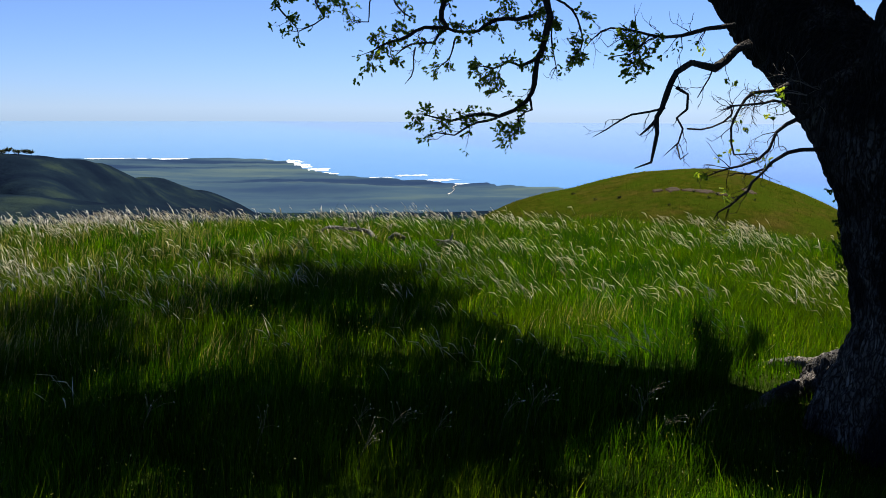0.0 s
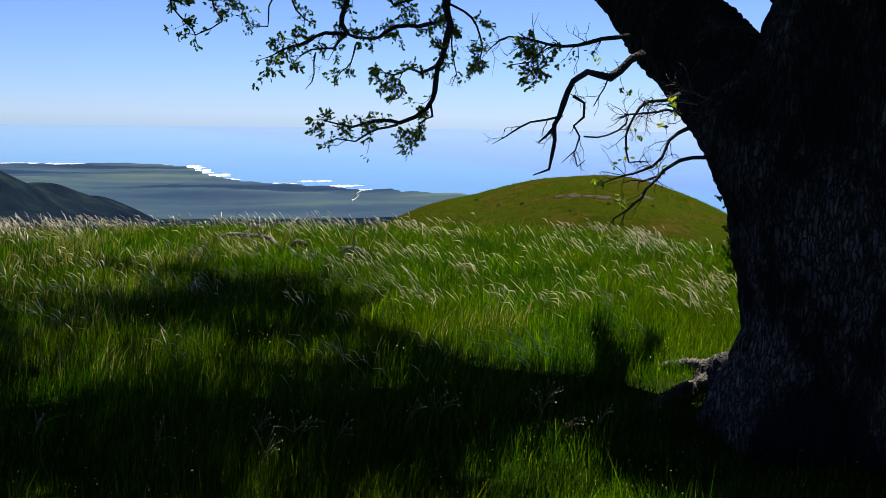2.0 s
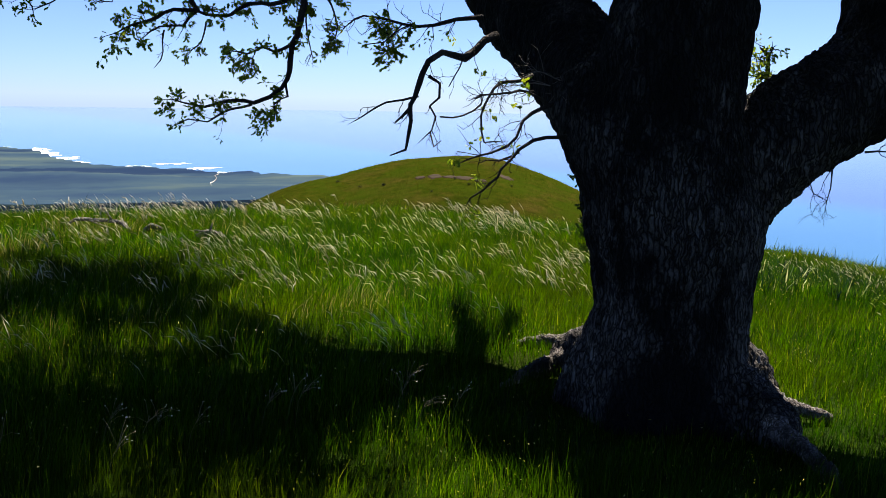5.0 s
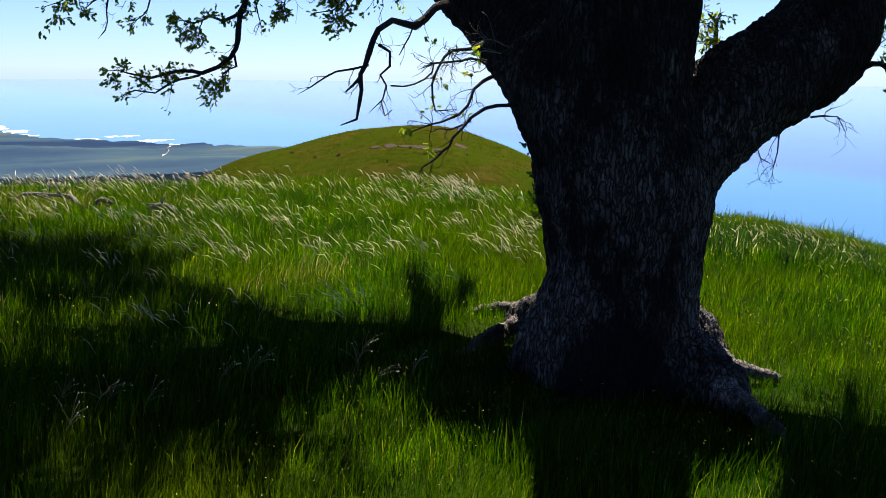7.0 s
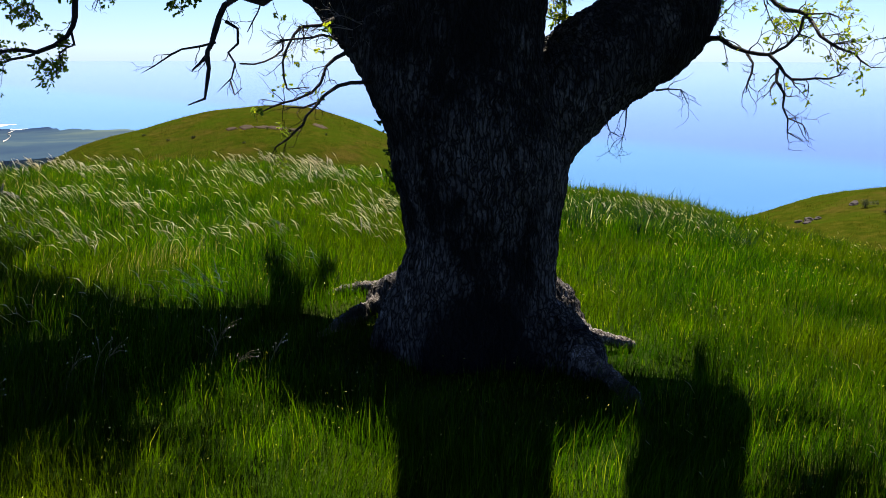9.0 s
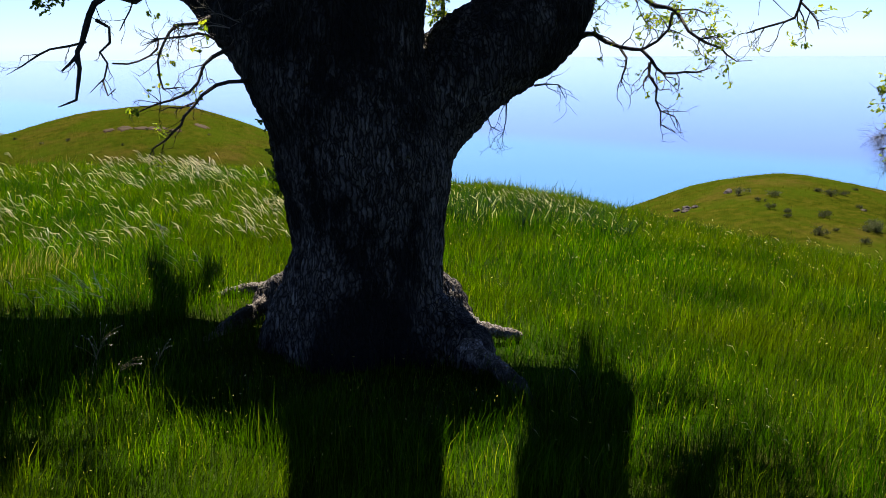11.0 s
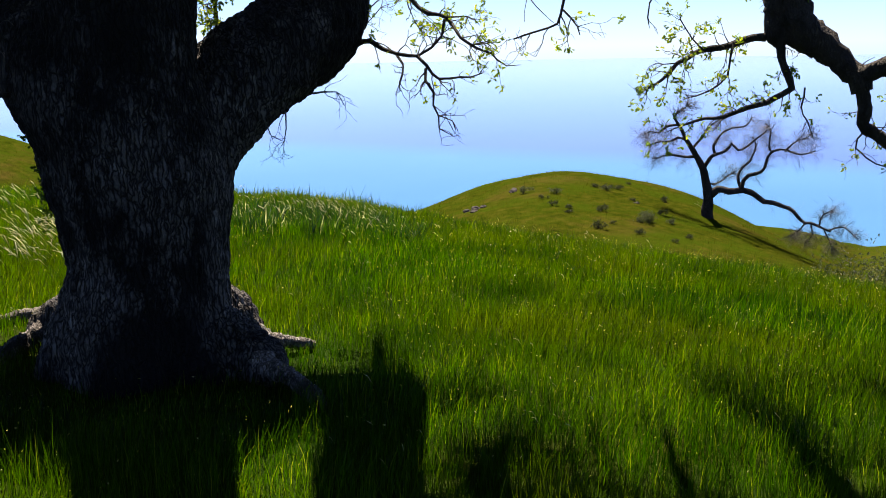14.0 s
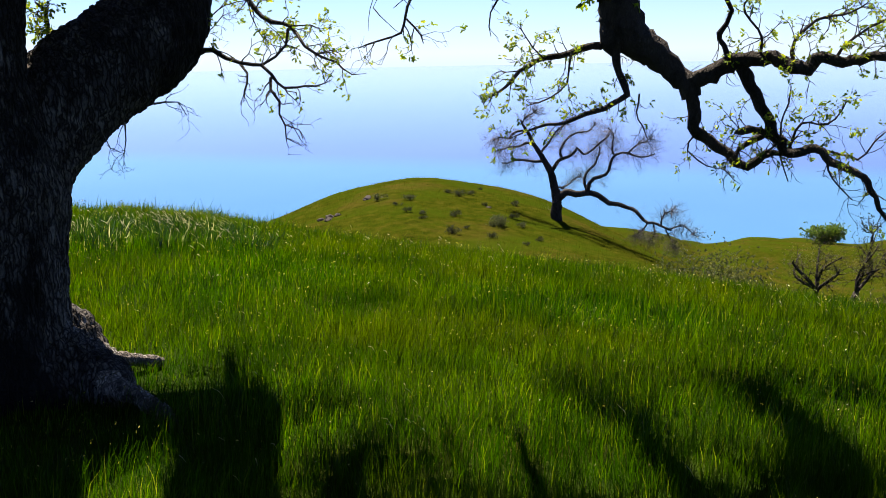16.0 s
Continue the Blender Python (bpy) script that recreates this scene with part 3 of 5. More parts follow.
branch(oak, [(0.49, 6.47, 2.5, 0.011), (0.53, 6.43, 2.29, 0.0109), (0.6, 6.41, 2.32, 0.0109), (0.75, 6.36, 2.39, 0.0108)], 3, 1)
branch(oak, [(1.68, 5.08, 2.03, 0.0179), (1.54, 5.08, 2.01, 0.0143), (1.45, 5.08, 1.99, 0.0125), (1.26, 5.07, 1.98, 0.0092), (1.14, 5.06, 2.02, 0.0073), (1.06, 5.06, 2.02, 0.006), (0.92, 5.03, 1.9, 0.0034)], 9, 0.2)
branch(oak, [(1.26, 5.08, 1.98, 0.0064), (1.16, 5.04, 1.9, 0.0041), (1.07, 5.01, 1.87, 0.0029)], 4, 0.8)
branch(oak, [(1.31, 5.07, 1.98, 0.0064), (1.21, 5.03, 1.94, 0.0043), (1.11, 5, 1.95, 0.0029)], 4, 0.8)
branch(oak, [(1.75, 5.06, 1.94, 0.0298), (1.69, 5.04, 1.91, 0.0273), (1.64, 5.02, 1.86, 0.0255), (1.57, 4.99, 1.82, 0.0235), (1.45, 4.96, 1.83, 0.0209), (1.39, 4.94, 1.79, 0.0194), (1.33, 4.89, 1.69, 0.0172), (1.29, 4.86, 1.62, 0.0158), (1.25, 4.81, 1.53, 0.0138), (1.23, 4.76, 1.44, 0.0121), (1.21, 4.72, 1.36, 0.0107), (1.13, 4.69, 1.34, 0.0094)], 4, 0)
branch(oak, [(1.32, 4.96, 1.62, 0.0086), (1.24, 4.94, 1.6, 0.0072), (1.16, 4.91, 1.58, 0.0059), (1.03, 4.86, 1.51, 0.0042), (0.95, 4.83, 1.48, 0.0033)], 2, 0)
branch(oak, [(1.37, 4.95, 1.72, 0.01), (1.42, 4.93, 1.69, 0.0088), (1.43, 4.91, 1.62, 0.0078), (1.39, 4.9, 1.58, 0.007), (1.41, 4.88, 1.52, 0.0061), (1.37, 4.87, 1.45, 0.0052), (1.3, 4.86, 1.39, 0.0042)], 3, 0)
branch(oak, [(1.43, 4.94, 1.52, 0.0057), (1.5, 4.97, 1.52, 0.0058), (1.6, 5.02, 1.57, 0.0059), (1.69, 5.07, 1.63, 0.006)], 2, 0)
branch(oak, [(1.56, 5.01, 1.81, 0.0058), (1.52, 4.96, 1.73, 0.004), (1.47, 4.93, 1.67, 0.0029)], 2, 0)
branch(oak, [(1.26, 4.87, 1.56, 0.0112), (1.19, 4.89, 1.49, 0.0056)], 1, 0)
branch(oak, [(1.36, 4.85, 1.44, 0.0056), (1.37, 4.79, 1.38, 0.0037), (1.39, 4.74, 1.41, 0.0028)], 1, 0)
branch(oak, [(2, 4.97, 1.6, 0.0119), (1.85, 4.95, 1.65, 0.0086), (1.74, 4.94, 1.65, 0.0068), (1.65, 4.92, 1.63, 0.0055), (1.56, 4.9, 1.6, 0.0043)], 6, 0.2)
branch(oak, [(1.93, 5, 1.74, 0.0119), (1.85, 4.98, 1.71, 0.0104), (1.74, 4.97, 1.69, 0.0091), (1.66, 4.94, 1.61, 0.0077), (1.62, 4.9, 1.52, 0.0066), (1.62, 4.86, 1.44, 0.0058), (1.64, 4.83, 1.39, 0.0053), (1.72, 4.75, 1.41, 0.0042)], 5, 0.1)
branch(oak, [(2.03, 4.96, 1.59, 0.0149), (1.97, 4.95, 1.56, 0.0132), (1.88, 4.93, 1.49, 0.011), (1.82, 4.9, 1.42, 0.0095), (1.76, 4.89, 1.39, 0.0085), (1.68, 4.87, 1.35, 0.0071), (1.56, 4.84, 1.3, 0.0054), (1.47, 4.82, 1.28, 0.0042)], 5, 0.4)
branch(oak, [(2.07, 4.84, 1.43, 0.0146), (2.01, 4.84, 1.43, 0.0134), (1.9, 4.83, 1.41, 0.0116), (1.82, 4.81, 1.37, 0.0104), (1.76, 4.8, 1.33, 0.0095), (1.71, 4.78, 1.28, 0.0086), (1.69, 4.76, 1.23, 0.0079), (1.62, 4.74, 1.16, 0.0069), (1.55, 4.72, 1.13, 0.0061), (1.51, 4.71, 1.09, 0.0055)], 4, 0.4)
branch(oak, [(1.78, 4.84, 1.33, 0.0072), (1.66, 4.81, 1.31, 0.0044), (1.6, 4.79, 1.3, 0.0034)], 2, 0)
branch(oak, [(3.96, 4.71, 1.63, 0.0203), (3.98, 4.66, 1.63, 0.0188), (4.03, 4.56, 1.65, 0.0166), (4.05, 4.49, 1.61, 0.0151), (4.08, 4.41, 1.58, 0.0136), (4.12, 4.29, 1.56, 0.0117), (4.13, 4.22, 1.5, 0.0104), (4.15, 4.13, 1.45, 0.0089), (4.19, 4.01, 1.43, 0.0073), (4.22, 3.89, 1.46, 0.0058), (4.22, 3.82, 1.53, 0.0046)], 5, 0.5)
branch(oak, [(4.12, 4.46, 1.57, 0.01), (4.12, 4.42, 1.52, 0.0081), (4.09, 4.38, 1.41, 0.0058), (4.06, 4.38, 1.36, 0.0049)], 2, 0)
branch(oak, [(4.18, 4.28, 1.49, 0.0114), (4.14, 4.26, 1.42, 0.0096), (4.14, 4.21, 1.35, 0.008), (4.13, 4.19, 1.28, 0.007), (4.14, 4.13, 1.23, 0.0059), (4.13, 4.1, 1.18, 0.005), (4.16, 4.03, 1.12, 0.0038)], 3, 0)
branch(oak, [(4.09, 4.08, 1.24, 0.0047), (4.15, 4.03, 1.21, 0.0037), (4.16, 4.02, 1.16, 0.0032)], 1, 0)
branch(oak, [(4.14, 4.31, 1.56, 0.0098), (4.17, 4.23, 1.61, 0.0083), (4.2, 4.17, 1.67, 0.0074), (4.19, 4.13, 1.76, 0.0064)], 4, 0.8)
branch(oak, [(4.12, 4.46, 2.05, 0.02), (4.12, 4.36, 1.92, 0.0164), (4.13, 4.27, 1.83, 0.0143), (4.17, 4.15, 1.78, 0.0123), (4.2, 4.05, 1.74, 0.0108), (4.2, 3.99, 1.66, 0.0095), (4.21, 3.9, 1.6, 0.0081), (4.23, 3.83, 1.57, 0.0072), (4.24, 3.78, 1.53, 0.0064), (4.25, 3.71, 1.5, 0.0055), (4.27, 3.63, 1.51, 0.0046)], 6, 0.7)
branch(oak, [(4.19, 4.13, 1.77, 0.0064), (4.23, 4.02, 1.76, 0.0045), (4.26, 3.92, 1.72, 0.0032)], 2, 0.3)
branch(oak, [(4.23, 3.96, 1.61, 0.0063), (4.24, 3.8, 1.62, 0.0031)], 2, 0.5)
branch(oak, [(4.59, 3.57, 2.04, 0.0126), (4.5, 3.52, 1.86, 0.0092), (4.45, 3.51, 1.78, 0.0081), (4.36, 3.53, 1.71, 0.0067), (4.27, 3.56, 1.68, 0.0056), (4.17, 3.59, 1.64, 0.0045)], 3, 0.1)
branch(oak, [(4.49, 3.53, 1.79, 0.0068), (4.49, 3.45, 1.72, 0.0044), (4.47, 3.4, 1.66, 0.003)], 2, 0.4)
branch(oak, [(5.16, 3.31, 2.02, 0.0083), (5.09, 3.34, 1.9, 0.0062), (5.04, 3.37, 1.82, 0.0052), (5.02, 3.37, 1.74, 0.0044), (5.01, 3.35, 1.69, 0.0039)], 1, 0)
branch(oak, [(6.15, 3.22, 2.13, 0.122), (6.16, 3.18, 1.92, 0.125), (6.17, 3.12, 1.74, 0.13), (6.2, 3.05, 1.65, 0.112), (6.24, 2.94, 1.57, 0.09), (6.27, 2.84, 1.47, 0.07), (6.29, 2.75, 1.38, 0.066), (6.3, 2.72, 1.3, 0.06)], 4, 0)
branch(oak, [(6.12, 3.21, 1.95, 0.08), (6.1, 3.19, 1.76, 0.085), (6.08, 3.16, 1.62, 0.075), (6.08, 3.14, 1.55, 0.03)], 3, 0)
branch(oak, [(6.28, 2.77, 1.39, 0.0708), (6.31, 2.63, 1.43, 0.0633), (6.33, 2.5, 1.5, 0.0574), (6.35, 2.43, 1.53, 0.0548), (6.37, 2.3, 1.53, 0.0502), (6.39, 2.13, 1.49, 0.0448), (6.41, 2.04, 1.47, 0.0417), (6.41, 1.97, 1.51, 0.0394), (6.43, 1.82, 1.52, 0.0346), (6.44, 1.61, 1.55, 0.0284), (6.44, 1.37, 1.58, 0.0213)], 12, 0.4)
branch(oak, [(6.3, 2.73, 1.34, 0.0559), (6.32, 2.71, 1.2, 0.0494), (6.34, 2.7, 1.09, 0.0457), (6.37, 2.65, 1.02, 0.0427), (6.43, 2.55, 0.96, 0.0392), (6.48, 2.46, 0.87, 0.0353), (6.51, 2.4, 0.86, 0.0334), (6.56, 2.31, 0.93, 0.0302), (6.62, 2.19, 0.94, 0.0265)], 6, 0.4)
branch(oak, [(6.41, 2.46, 1.52, 0.0522), (6.41, 2.4, 1.41, 0.0474), (6.4, 2.34, 1.27, 0.0431), (6.4, 2.26, 1.15, 0.0394), (6.4, 2.2, 1.03, 0.0363), (6.4, 2.13, 0.97, 0.034), (6.42, 1.98, 1, 0.0306), (6.43, 1.88, 0.94, 0.028), (6.43, 1.78, 0.89, 0.0256), (6.44, 1.69, 0.84, 0.0233), (6.43, 1.65, 0.77, 0.0216), (6.42, 1.58, 0.66, 0.019), (6.41, 1.49, 0.54, 0.016)], 9, 0.3)
branch(oak, [(6.5, 2.24, 1.04, 0.0335), (6.38, 2.3, 1.09, 0.0294), (6.26, 2.38, 1.1, 0.0262), (6.22, 2.4, 1.09, 0.0253)], 2, 0.2)
branch(oak, [(6.47, 2.32, 1.06, 0.0261), (6.38, 2.39, 0.99, 0.019), (6.32, 2.43, 0.92, 0.0147)], 3, 0.4)
branch(oak, [(6.08, 3.15, 1.6, 0.0335), (6.05, 3.1, 1.46, 0.028), (6.03, 3.03, 1.33, 0.0241), (5.94, 3.1, 1.28, 0.021), (5.85, 3.17, 1.24, 0.0181), (5.7, 3.29, 1.17, 0.0138), (5.55, 3.4, 1.14, 0.01), (5.39, 3.5, 1.08, 0.0063)], 9, 0.8)
branch(oak, [(6.04, 3.23, 1.63, 0.0335), (5.98, 3.27, 1.63, 0.0297), (5.86, 3.35, 1.59, 0.0247), (5.7, 3.45, 1.56, 0.019), (5.56, 3.53, 1.49, 0.0145), (5.46, 3.56, 1.39, 0.0108), (5.3, 3.64, 1.31, 0.0063)], 9, 0.8)
branch(oak, [(5.6, 3.37, 1.56, 0.0071), (5.56, 3.44, 1.64, 0.0053), (5.53, 3.49, 1.73, 0.0041), (5.52, 3.5, 1.78, 0.0036)], 3, 1.2)
branch(oak, [(5.86, 3.34, 1.59, 0.0092), (5.8, 3.33, 1.46, 0.0075), (5.72, 3.36, 1.35, 0.0061), (5.54, 3.47, 1.27, 0.0043)], 4, 0.9)
branch(oak, [(6.26, 2.56, 1.99, 0.0147), (6.32, 2.5, 1.82, 0.0164), (6.33, 2.56, 1.72, 0.0172), (6.36, 2.53, 1.62, 0.0179), (6.39, 2.52, 1.51, 0.0186)], 3, 0.4)
branch(oak, [(6.43, 2.13, 1.5, 0.0147), (6.39, 2.11, 1.64, 0.0119), (6.38, 1.97, 1.75, 0.0093), (6.37, 1.82, 1.78, 0.0072), (6.36, 1.69, 1.85, 0.0053)], 8, 0.8)
branch(oak, [(6.36, 2.31, 1.54, 0.011), (6.32, 2.29, 1.65, 0.0092), (6.25, 2.33, 1.75, 0.0077), (6.19, 2.35, 1.84, 0.0065), (6.16, 2.29, 1.94, 0.0053)], 5, 0.8)
branch(oak, [(6.41, 1.88, 1.53, 0.0108), (6.37, 1.75, 1.66, 0.0085), (6.35, 1.62, 1.72, 0.0071), (6.32, 1.44, 1.81, 0.0052)], 6, 0.8)
branch(oak, [(6.43, 2.14, 0.97, 0.011), (6.39, 2.05, 1.14, 0.0083), (6.37, 1.85, 1.18, 0.0061), (6.33, 1.78, 1.31, 0.0046)], 5, 0.8)
branch(oak, [(6.47, 2, 0.99, 0.011), (6.46, 1.73, 0.96, 0.0075), (6.43, 1.6, 1.09, 0.0058), (6.41, 1.48, 1.12, 0.0046)], 5, 0.7)
branch(oak, [(6.35, 2.34, 0.89, 0.0092), (6.34, 2.2, 1, 0.0074), (6.3, 2.15, 1.14, 0.0063), (6.24, 2.07, 1.38, 0.0046)], 5, 0.7)
branch(oak, [(6.41, 2.18, 0.97, 0.0081), (6.37, 2.15, 0.88, 0.0059), (6.34, 2.1, 0.8, 0.0043)], 1, 0)
branch(oak, [(6.4, 1.89, 0.93, 0.009), (6.37, 1.84, 0.81, 0.0066), (6.35, 1.72, 0.71, 0.0043)], 2, 0)
branch(oak, [(6.07, 2.97, 1.33, 0.0073), (6.02, 2.95, 1.18, 0.0053), (6.01, 2.86, 1.02, 0.0036)], 2, 0.3)
branch(oak, [(6.31, 2.69, 1.07, 0.0075), (6.25, 2.72, 0.97, 0.0062), (6.25, 2.44, 0.84, 0.0042), (6.24, 2.36, 0.78, 0.0036)], 3, 0.4)


def twig_spray(rows, twigs, leafy):
    """A thin spray on the trunk or a limb: dead and grey unless it bears leaves."""
    slim = [(x, y, z, r * 0.75) for x, y, z, r in rows]
    branch(oak, slim, twigs * (2 if rows[0][0] < 2.2 else 0.7), leafy, wood=TWIG if leafy else DEAD, length=0.14)


twig_spray([(2.1, 5.05, 1.49, 0.009), (2.17, 5.0, 1.58, 0.0068), (2.21, 4.97, 1.66, 0.0054), (2.25, 4.93, 1.73, 0.0044)], 8, 0)
twig_spray([(2.25, 4.93, 1.73, 0.0075), (2.14, 5.03, 1.73, 0.0055), (2.05, 5.12, 1.78, 0.004), (1.98, 5.19, 1.75, 0.0031)], 8, 0)
twig_spray([(2.21, 4.99, 1.68, 0.0075), (2.12, 5.09, 1.7, 0.006), (2.02, 5.2, 1.71, 0.0047), (1.88, 5.35, 1.68, 0.0031)], 7, 0)
twig_spray([(3.24, 5.01, 1.63, 0.0229), (3.26, 4.96, 1.74, 0.0197), (3.24, 4.94, 1.83, 0.0179), (3.18, 4.93, 1.91, 0.0161)], 5, 0.9)
twig_spray([(3.25, 4.95, 1.77, 0.0065), (3.17, 4.91, 1.77, 0.0046), (3.1, 4.87, 1.75, 0.0032)], 5, 1.5)
twig_spray([(3.18, 4.22, 1.31, 0.0072), (3.18, 4.2, 1.24, 0.0052), (3.16, 4.19, 1.17, 0.0038), (3.13, 4.2, 1.14, 0.0028)], 4, 0)
twig_spray([(3.09, 4.28, 1.27, 0.0057), (3.1, 4.24, 1.21, 0.0041), (3.13, 4.2, 1.17, 0.0028)], 2, 0)
twig_spray([(3.35, 4.22, 1.39, 0.0088), (3.38, 4.17, 1.39, 0.0065), (3.4, 4.11, 1.38, 0.0048), (3.42, 4.05, 1.33, 0.0029)], 3, 0)
twig_spray([(4.02, 4.67, 1.71, 0.0068), (4.04, 4.59, 1.8, 0.0049), (4.06, 4.55, 1.85, 0.0042), (4.1, 4.48, 1.86, 0.0033)], 5, 0.3)
twig_spray([(4.07, 4.63, 1.84, 0.0068), (4.11, 4.55, 1.9, 0.0052), (4.17, 4.46, 1.92, 0.0042), (4.2, 4.39, 1.98, 0.0033)], 5, 0.3)

# the limbs behind the trunk, out over the meadow, whose shadows lie on the grass
branch(oak, [(2.34, 7.36, 3.0, 0.18), (1.92, 7.72, 3.1, 0.18), (1.6, 8.47, 3.2, 0.16), (1.3, 9.27, 3.35, 0.15), (0.9, 9.97, 3.5, 0.13), (0.4, 11.37, 3.7, 0.1), (-0.2, 12.37, 4.0, 0.05)], 24, 0.8, 0.2, 12, 0.6, radius=0.014, leaf_size=0.07)
branch(oak, [(1.62, 7.15, 3.15, 0.22), (1.25, 7.37, 3.3, 0.15), (0.95, 7.97, 3.6, 0.09), (0.6, 8.77, 4.0, 0.04)], 14, 0.8, 0.2, 10, 0.5, radius=0.014, leaf_size=0.07)
branch(oak, [(2.92, 6.4, 2.7, 0.19), (2.45, 6.8, 3.1, 0.19), (2.0, 7.15, 3.3, 0.18), (1.55, 7.4, 3.45, 0.1)], 30, 0.9, 0.2, 10, 0.35, radius=0.014, leaf_size=0.08)
branch(oak, [(2.76, 7.15, 3.0, 0.14), (2.3, 7.05, 3.35, 0.13), (1.8, 6.75, 3.5, 0.12), (1.35, 6.8, 3.6, 0.07)], 30, 0.9, 0.2, 10, 0.4, radius=0.014, leaf_size=0.08)
branch(oak, [(1.95, 6.85, 2.85, 0.14), (2.15, 6.6, 3.35, 0.12), (2.4, 6.9, 3.5, 0.1), (2.2, 7.4, 3.7, 0.05)], 30, 0.9, 0.2, 10, 0.35, radius=0.014, leaf_size=0.08)
branch(oak, [(1.85, 6.9, 2.95, 0.17), (1.25, 6.45, 3.0, 0.15), (0.6, 6.27, 3.05, 0.13), (0.0, 6.17, 3.05, 0.11), (-0.7, 6.07, 3.15, 0.08), (-1.5, 5.97, 3.3, 0.03)], 40, 0.8, 0.2, 10, 0.45, radius=0.012, leaf_size=0.07)
branch(oak, [(0.6, 6.27, 3.05, 0.08), (0.1, 5.87, 3.15, 0.07), (-0.6, 5.62, 3.3, 0.05), (-1.2, 5.47, 3.4, 0.03)], 26, 0.8, 0.2, 8, 0.45, radius=0.012, leaf_size=0.07)
branch(oak, [(1.98, 6.8, 2.8, 0.16), (1.8, 6.3, 3.1, 0.17), (1.45, 6.25, 3.15, 0.17), (1.1, 6.4, 3.1, 0.16), (0.7, 6.5, 3.15, 0.08)], 44, 1.2, 0.2, 10, 0.4, radius=0.014, leaf_size=0.08)
branch(oak, [(1.6, 7.1, 3.15, 0.14), (1.5, 6.75, 3.4, 0.14), (1.1, 6.7, 3.5, 0.12), (0.6, 6.75, 3.55, 0.06)], 44, 1.2, 0.2, 10, 0.45, radius=0.014, leaf_size=0.08)
branch(oak, [(2.1, 7.5, 3.1, 0.12), (1.7, 7.15, 3.6, 0.11), (1.3, 7.1, 3.7, 0.08), (0.9, 7.3, 3.8, 0.04)], 40, 1.2, 0.2, 10, 0.45, radius=0.014, leaf_size=0.08)
branch(oak, [(2.7, 7.17, 2.95, 0.12), (2.98, 7.97, 3.2, 0.1), (3.12, 8.67, 3.35, 0.08), (3.3, 9.37, 3.6, 0.03)], 4, 0.8, 0.2, 8, 0.3, radius=0.01, leaf_size=0.07)
branch(oak, [(2.9, 7.67, 3.1, 0.08), (3.3, 8.17, 3.25, 0.07), (3.55, 8.77, 3.4, 0.07), (3.6, 9.07, 3.6, 0.03)], 5, 0.8, 0.2, 8, 0.3, radius=0.01, leaf_size=0.07)
for rows in ([(0.95, 9.87, 3.5, 0.1), (0.1, 10.47, 3.7, 0.08), (-0.9, 10.87, 3.9, 0.06), (-1.8, 11.57, 4.1, 0.03)],
             [(1.35, 9.17, 3.35, 0.1), (0.4, 9.27, 3.7, 0.08), (-0.7, 9.17, 3.8, 0.06), (-1.8, 9.37, 3.9, 0.03)],
             [(0.4, 11.37, 3.7, 0.08), (-0.6, 12.17, 4.0, 0.06), (-1.8, 12.77, 4.2, 0.03)],
             [(0.4, 9.27, 3.7, 0.06), (-0.4, 8.17, 3.8, 0.05), (-1.2, 7.67, 3.9, 0.03)],
             [(-0.7, 9.17, 3.8, 0.05), (-1.6, 8.47, 3.9, 0.04), (-2.6, 8.47, 4.1, 0.02)],
             [(-0.9, 10.87, 3.9, 0.05), (-2.0, 10.47, 4.1, 0.04), (-3.0, 10.37, 4.3, 0.02)],
             [(-1.2, 7.67, 3.9, 0.04), (-2.0, 7.17, 4.0, 0.03), (-2.8, 6.77, 4.1, 0.02)],
             [(0.95, 7.97, 3.6, 0.06), (0.2, 7.77, 3.8, 0.05), (-0.5, 7.07, 3.9, 0.03)]):
    branch(oak, rows, 20, 0.5, 0.2, 8, 0.6, radius=0.012, leaf_size=0.075)
hubs = [(0.9, 9.97, 3.5), (0.1, 10.47, 3.7), (0.4, 9.27, 3.7), (-0.7, 9.17, 3.8), (-0.9, 10.87, 3.9), (-0.4, 8.17, 3.8), (0.2, 7.77, 3.8), (0.0, 6.17, 3.05), (-0.7, 6.07, 3.15), (0.6, 6.27, 3.05)]
crown_rng = random.Random(11)
for k in range(40):
    # where its dapples lie, and the bough's tip above that along the sun's bearing
    gx, gy, tz = crown_rng.uniform(-3.4, 0.5), 3.1 + 6.3 * ((k + crown_rng.random()) / 40) ** 1.1, crown_rng.uniform(3.9, 4.6)
    gx += 0.8 if gy < 4.3 else 0.0
    tip = Vector((gx, gy, 0)) + SUN_TO * (tz / SUN_TO.z)
    hub = min(hubs, key=lambda h: (Vector(h) - tip).length)
    bend = Vector(hub).lerp(tip, 0.5) + Vector((crown_rng.uniform(-0.2, 0.2), crown_rng.uniform(-0.2, 0.2), 0.15))
    end = tip + (tip - Vector(hub)).normalized() * 0.5
    branch(oak, [(*hub, 0.05), (*bend, 0.04), (*tip, 0.028), (*end, 0.012)], 24, 0.75, 0.2, 6, 0.5, radius=0.012, leaf_size=0.075)
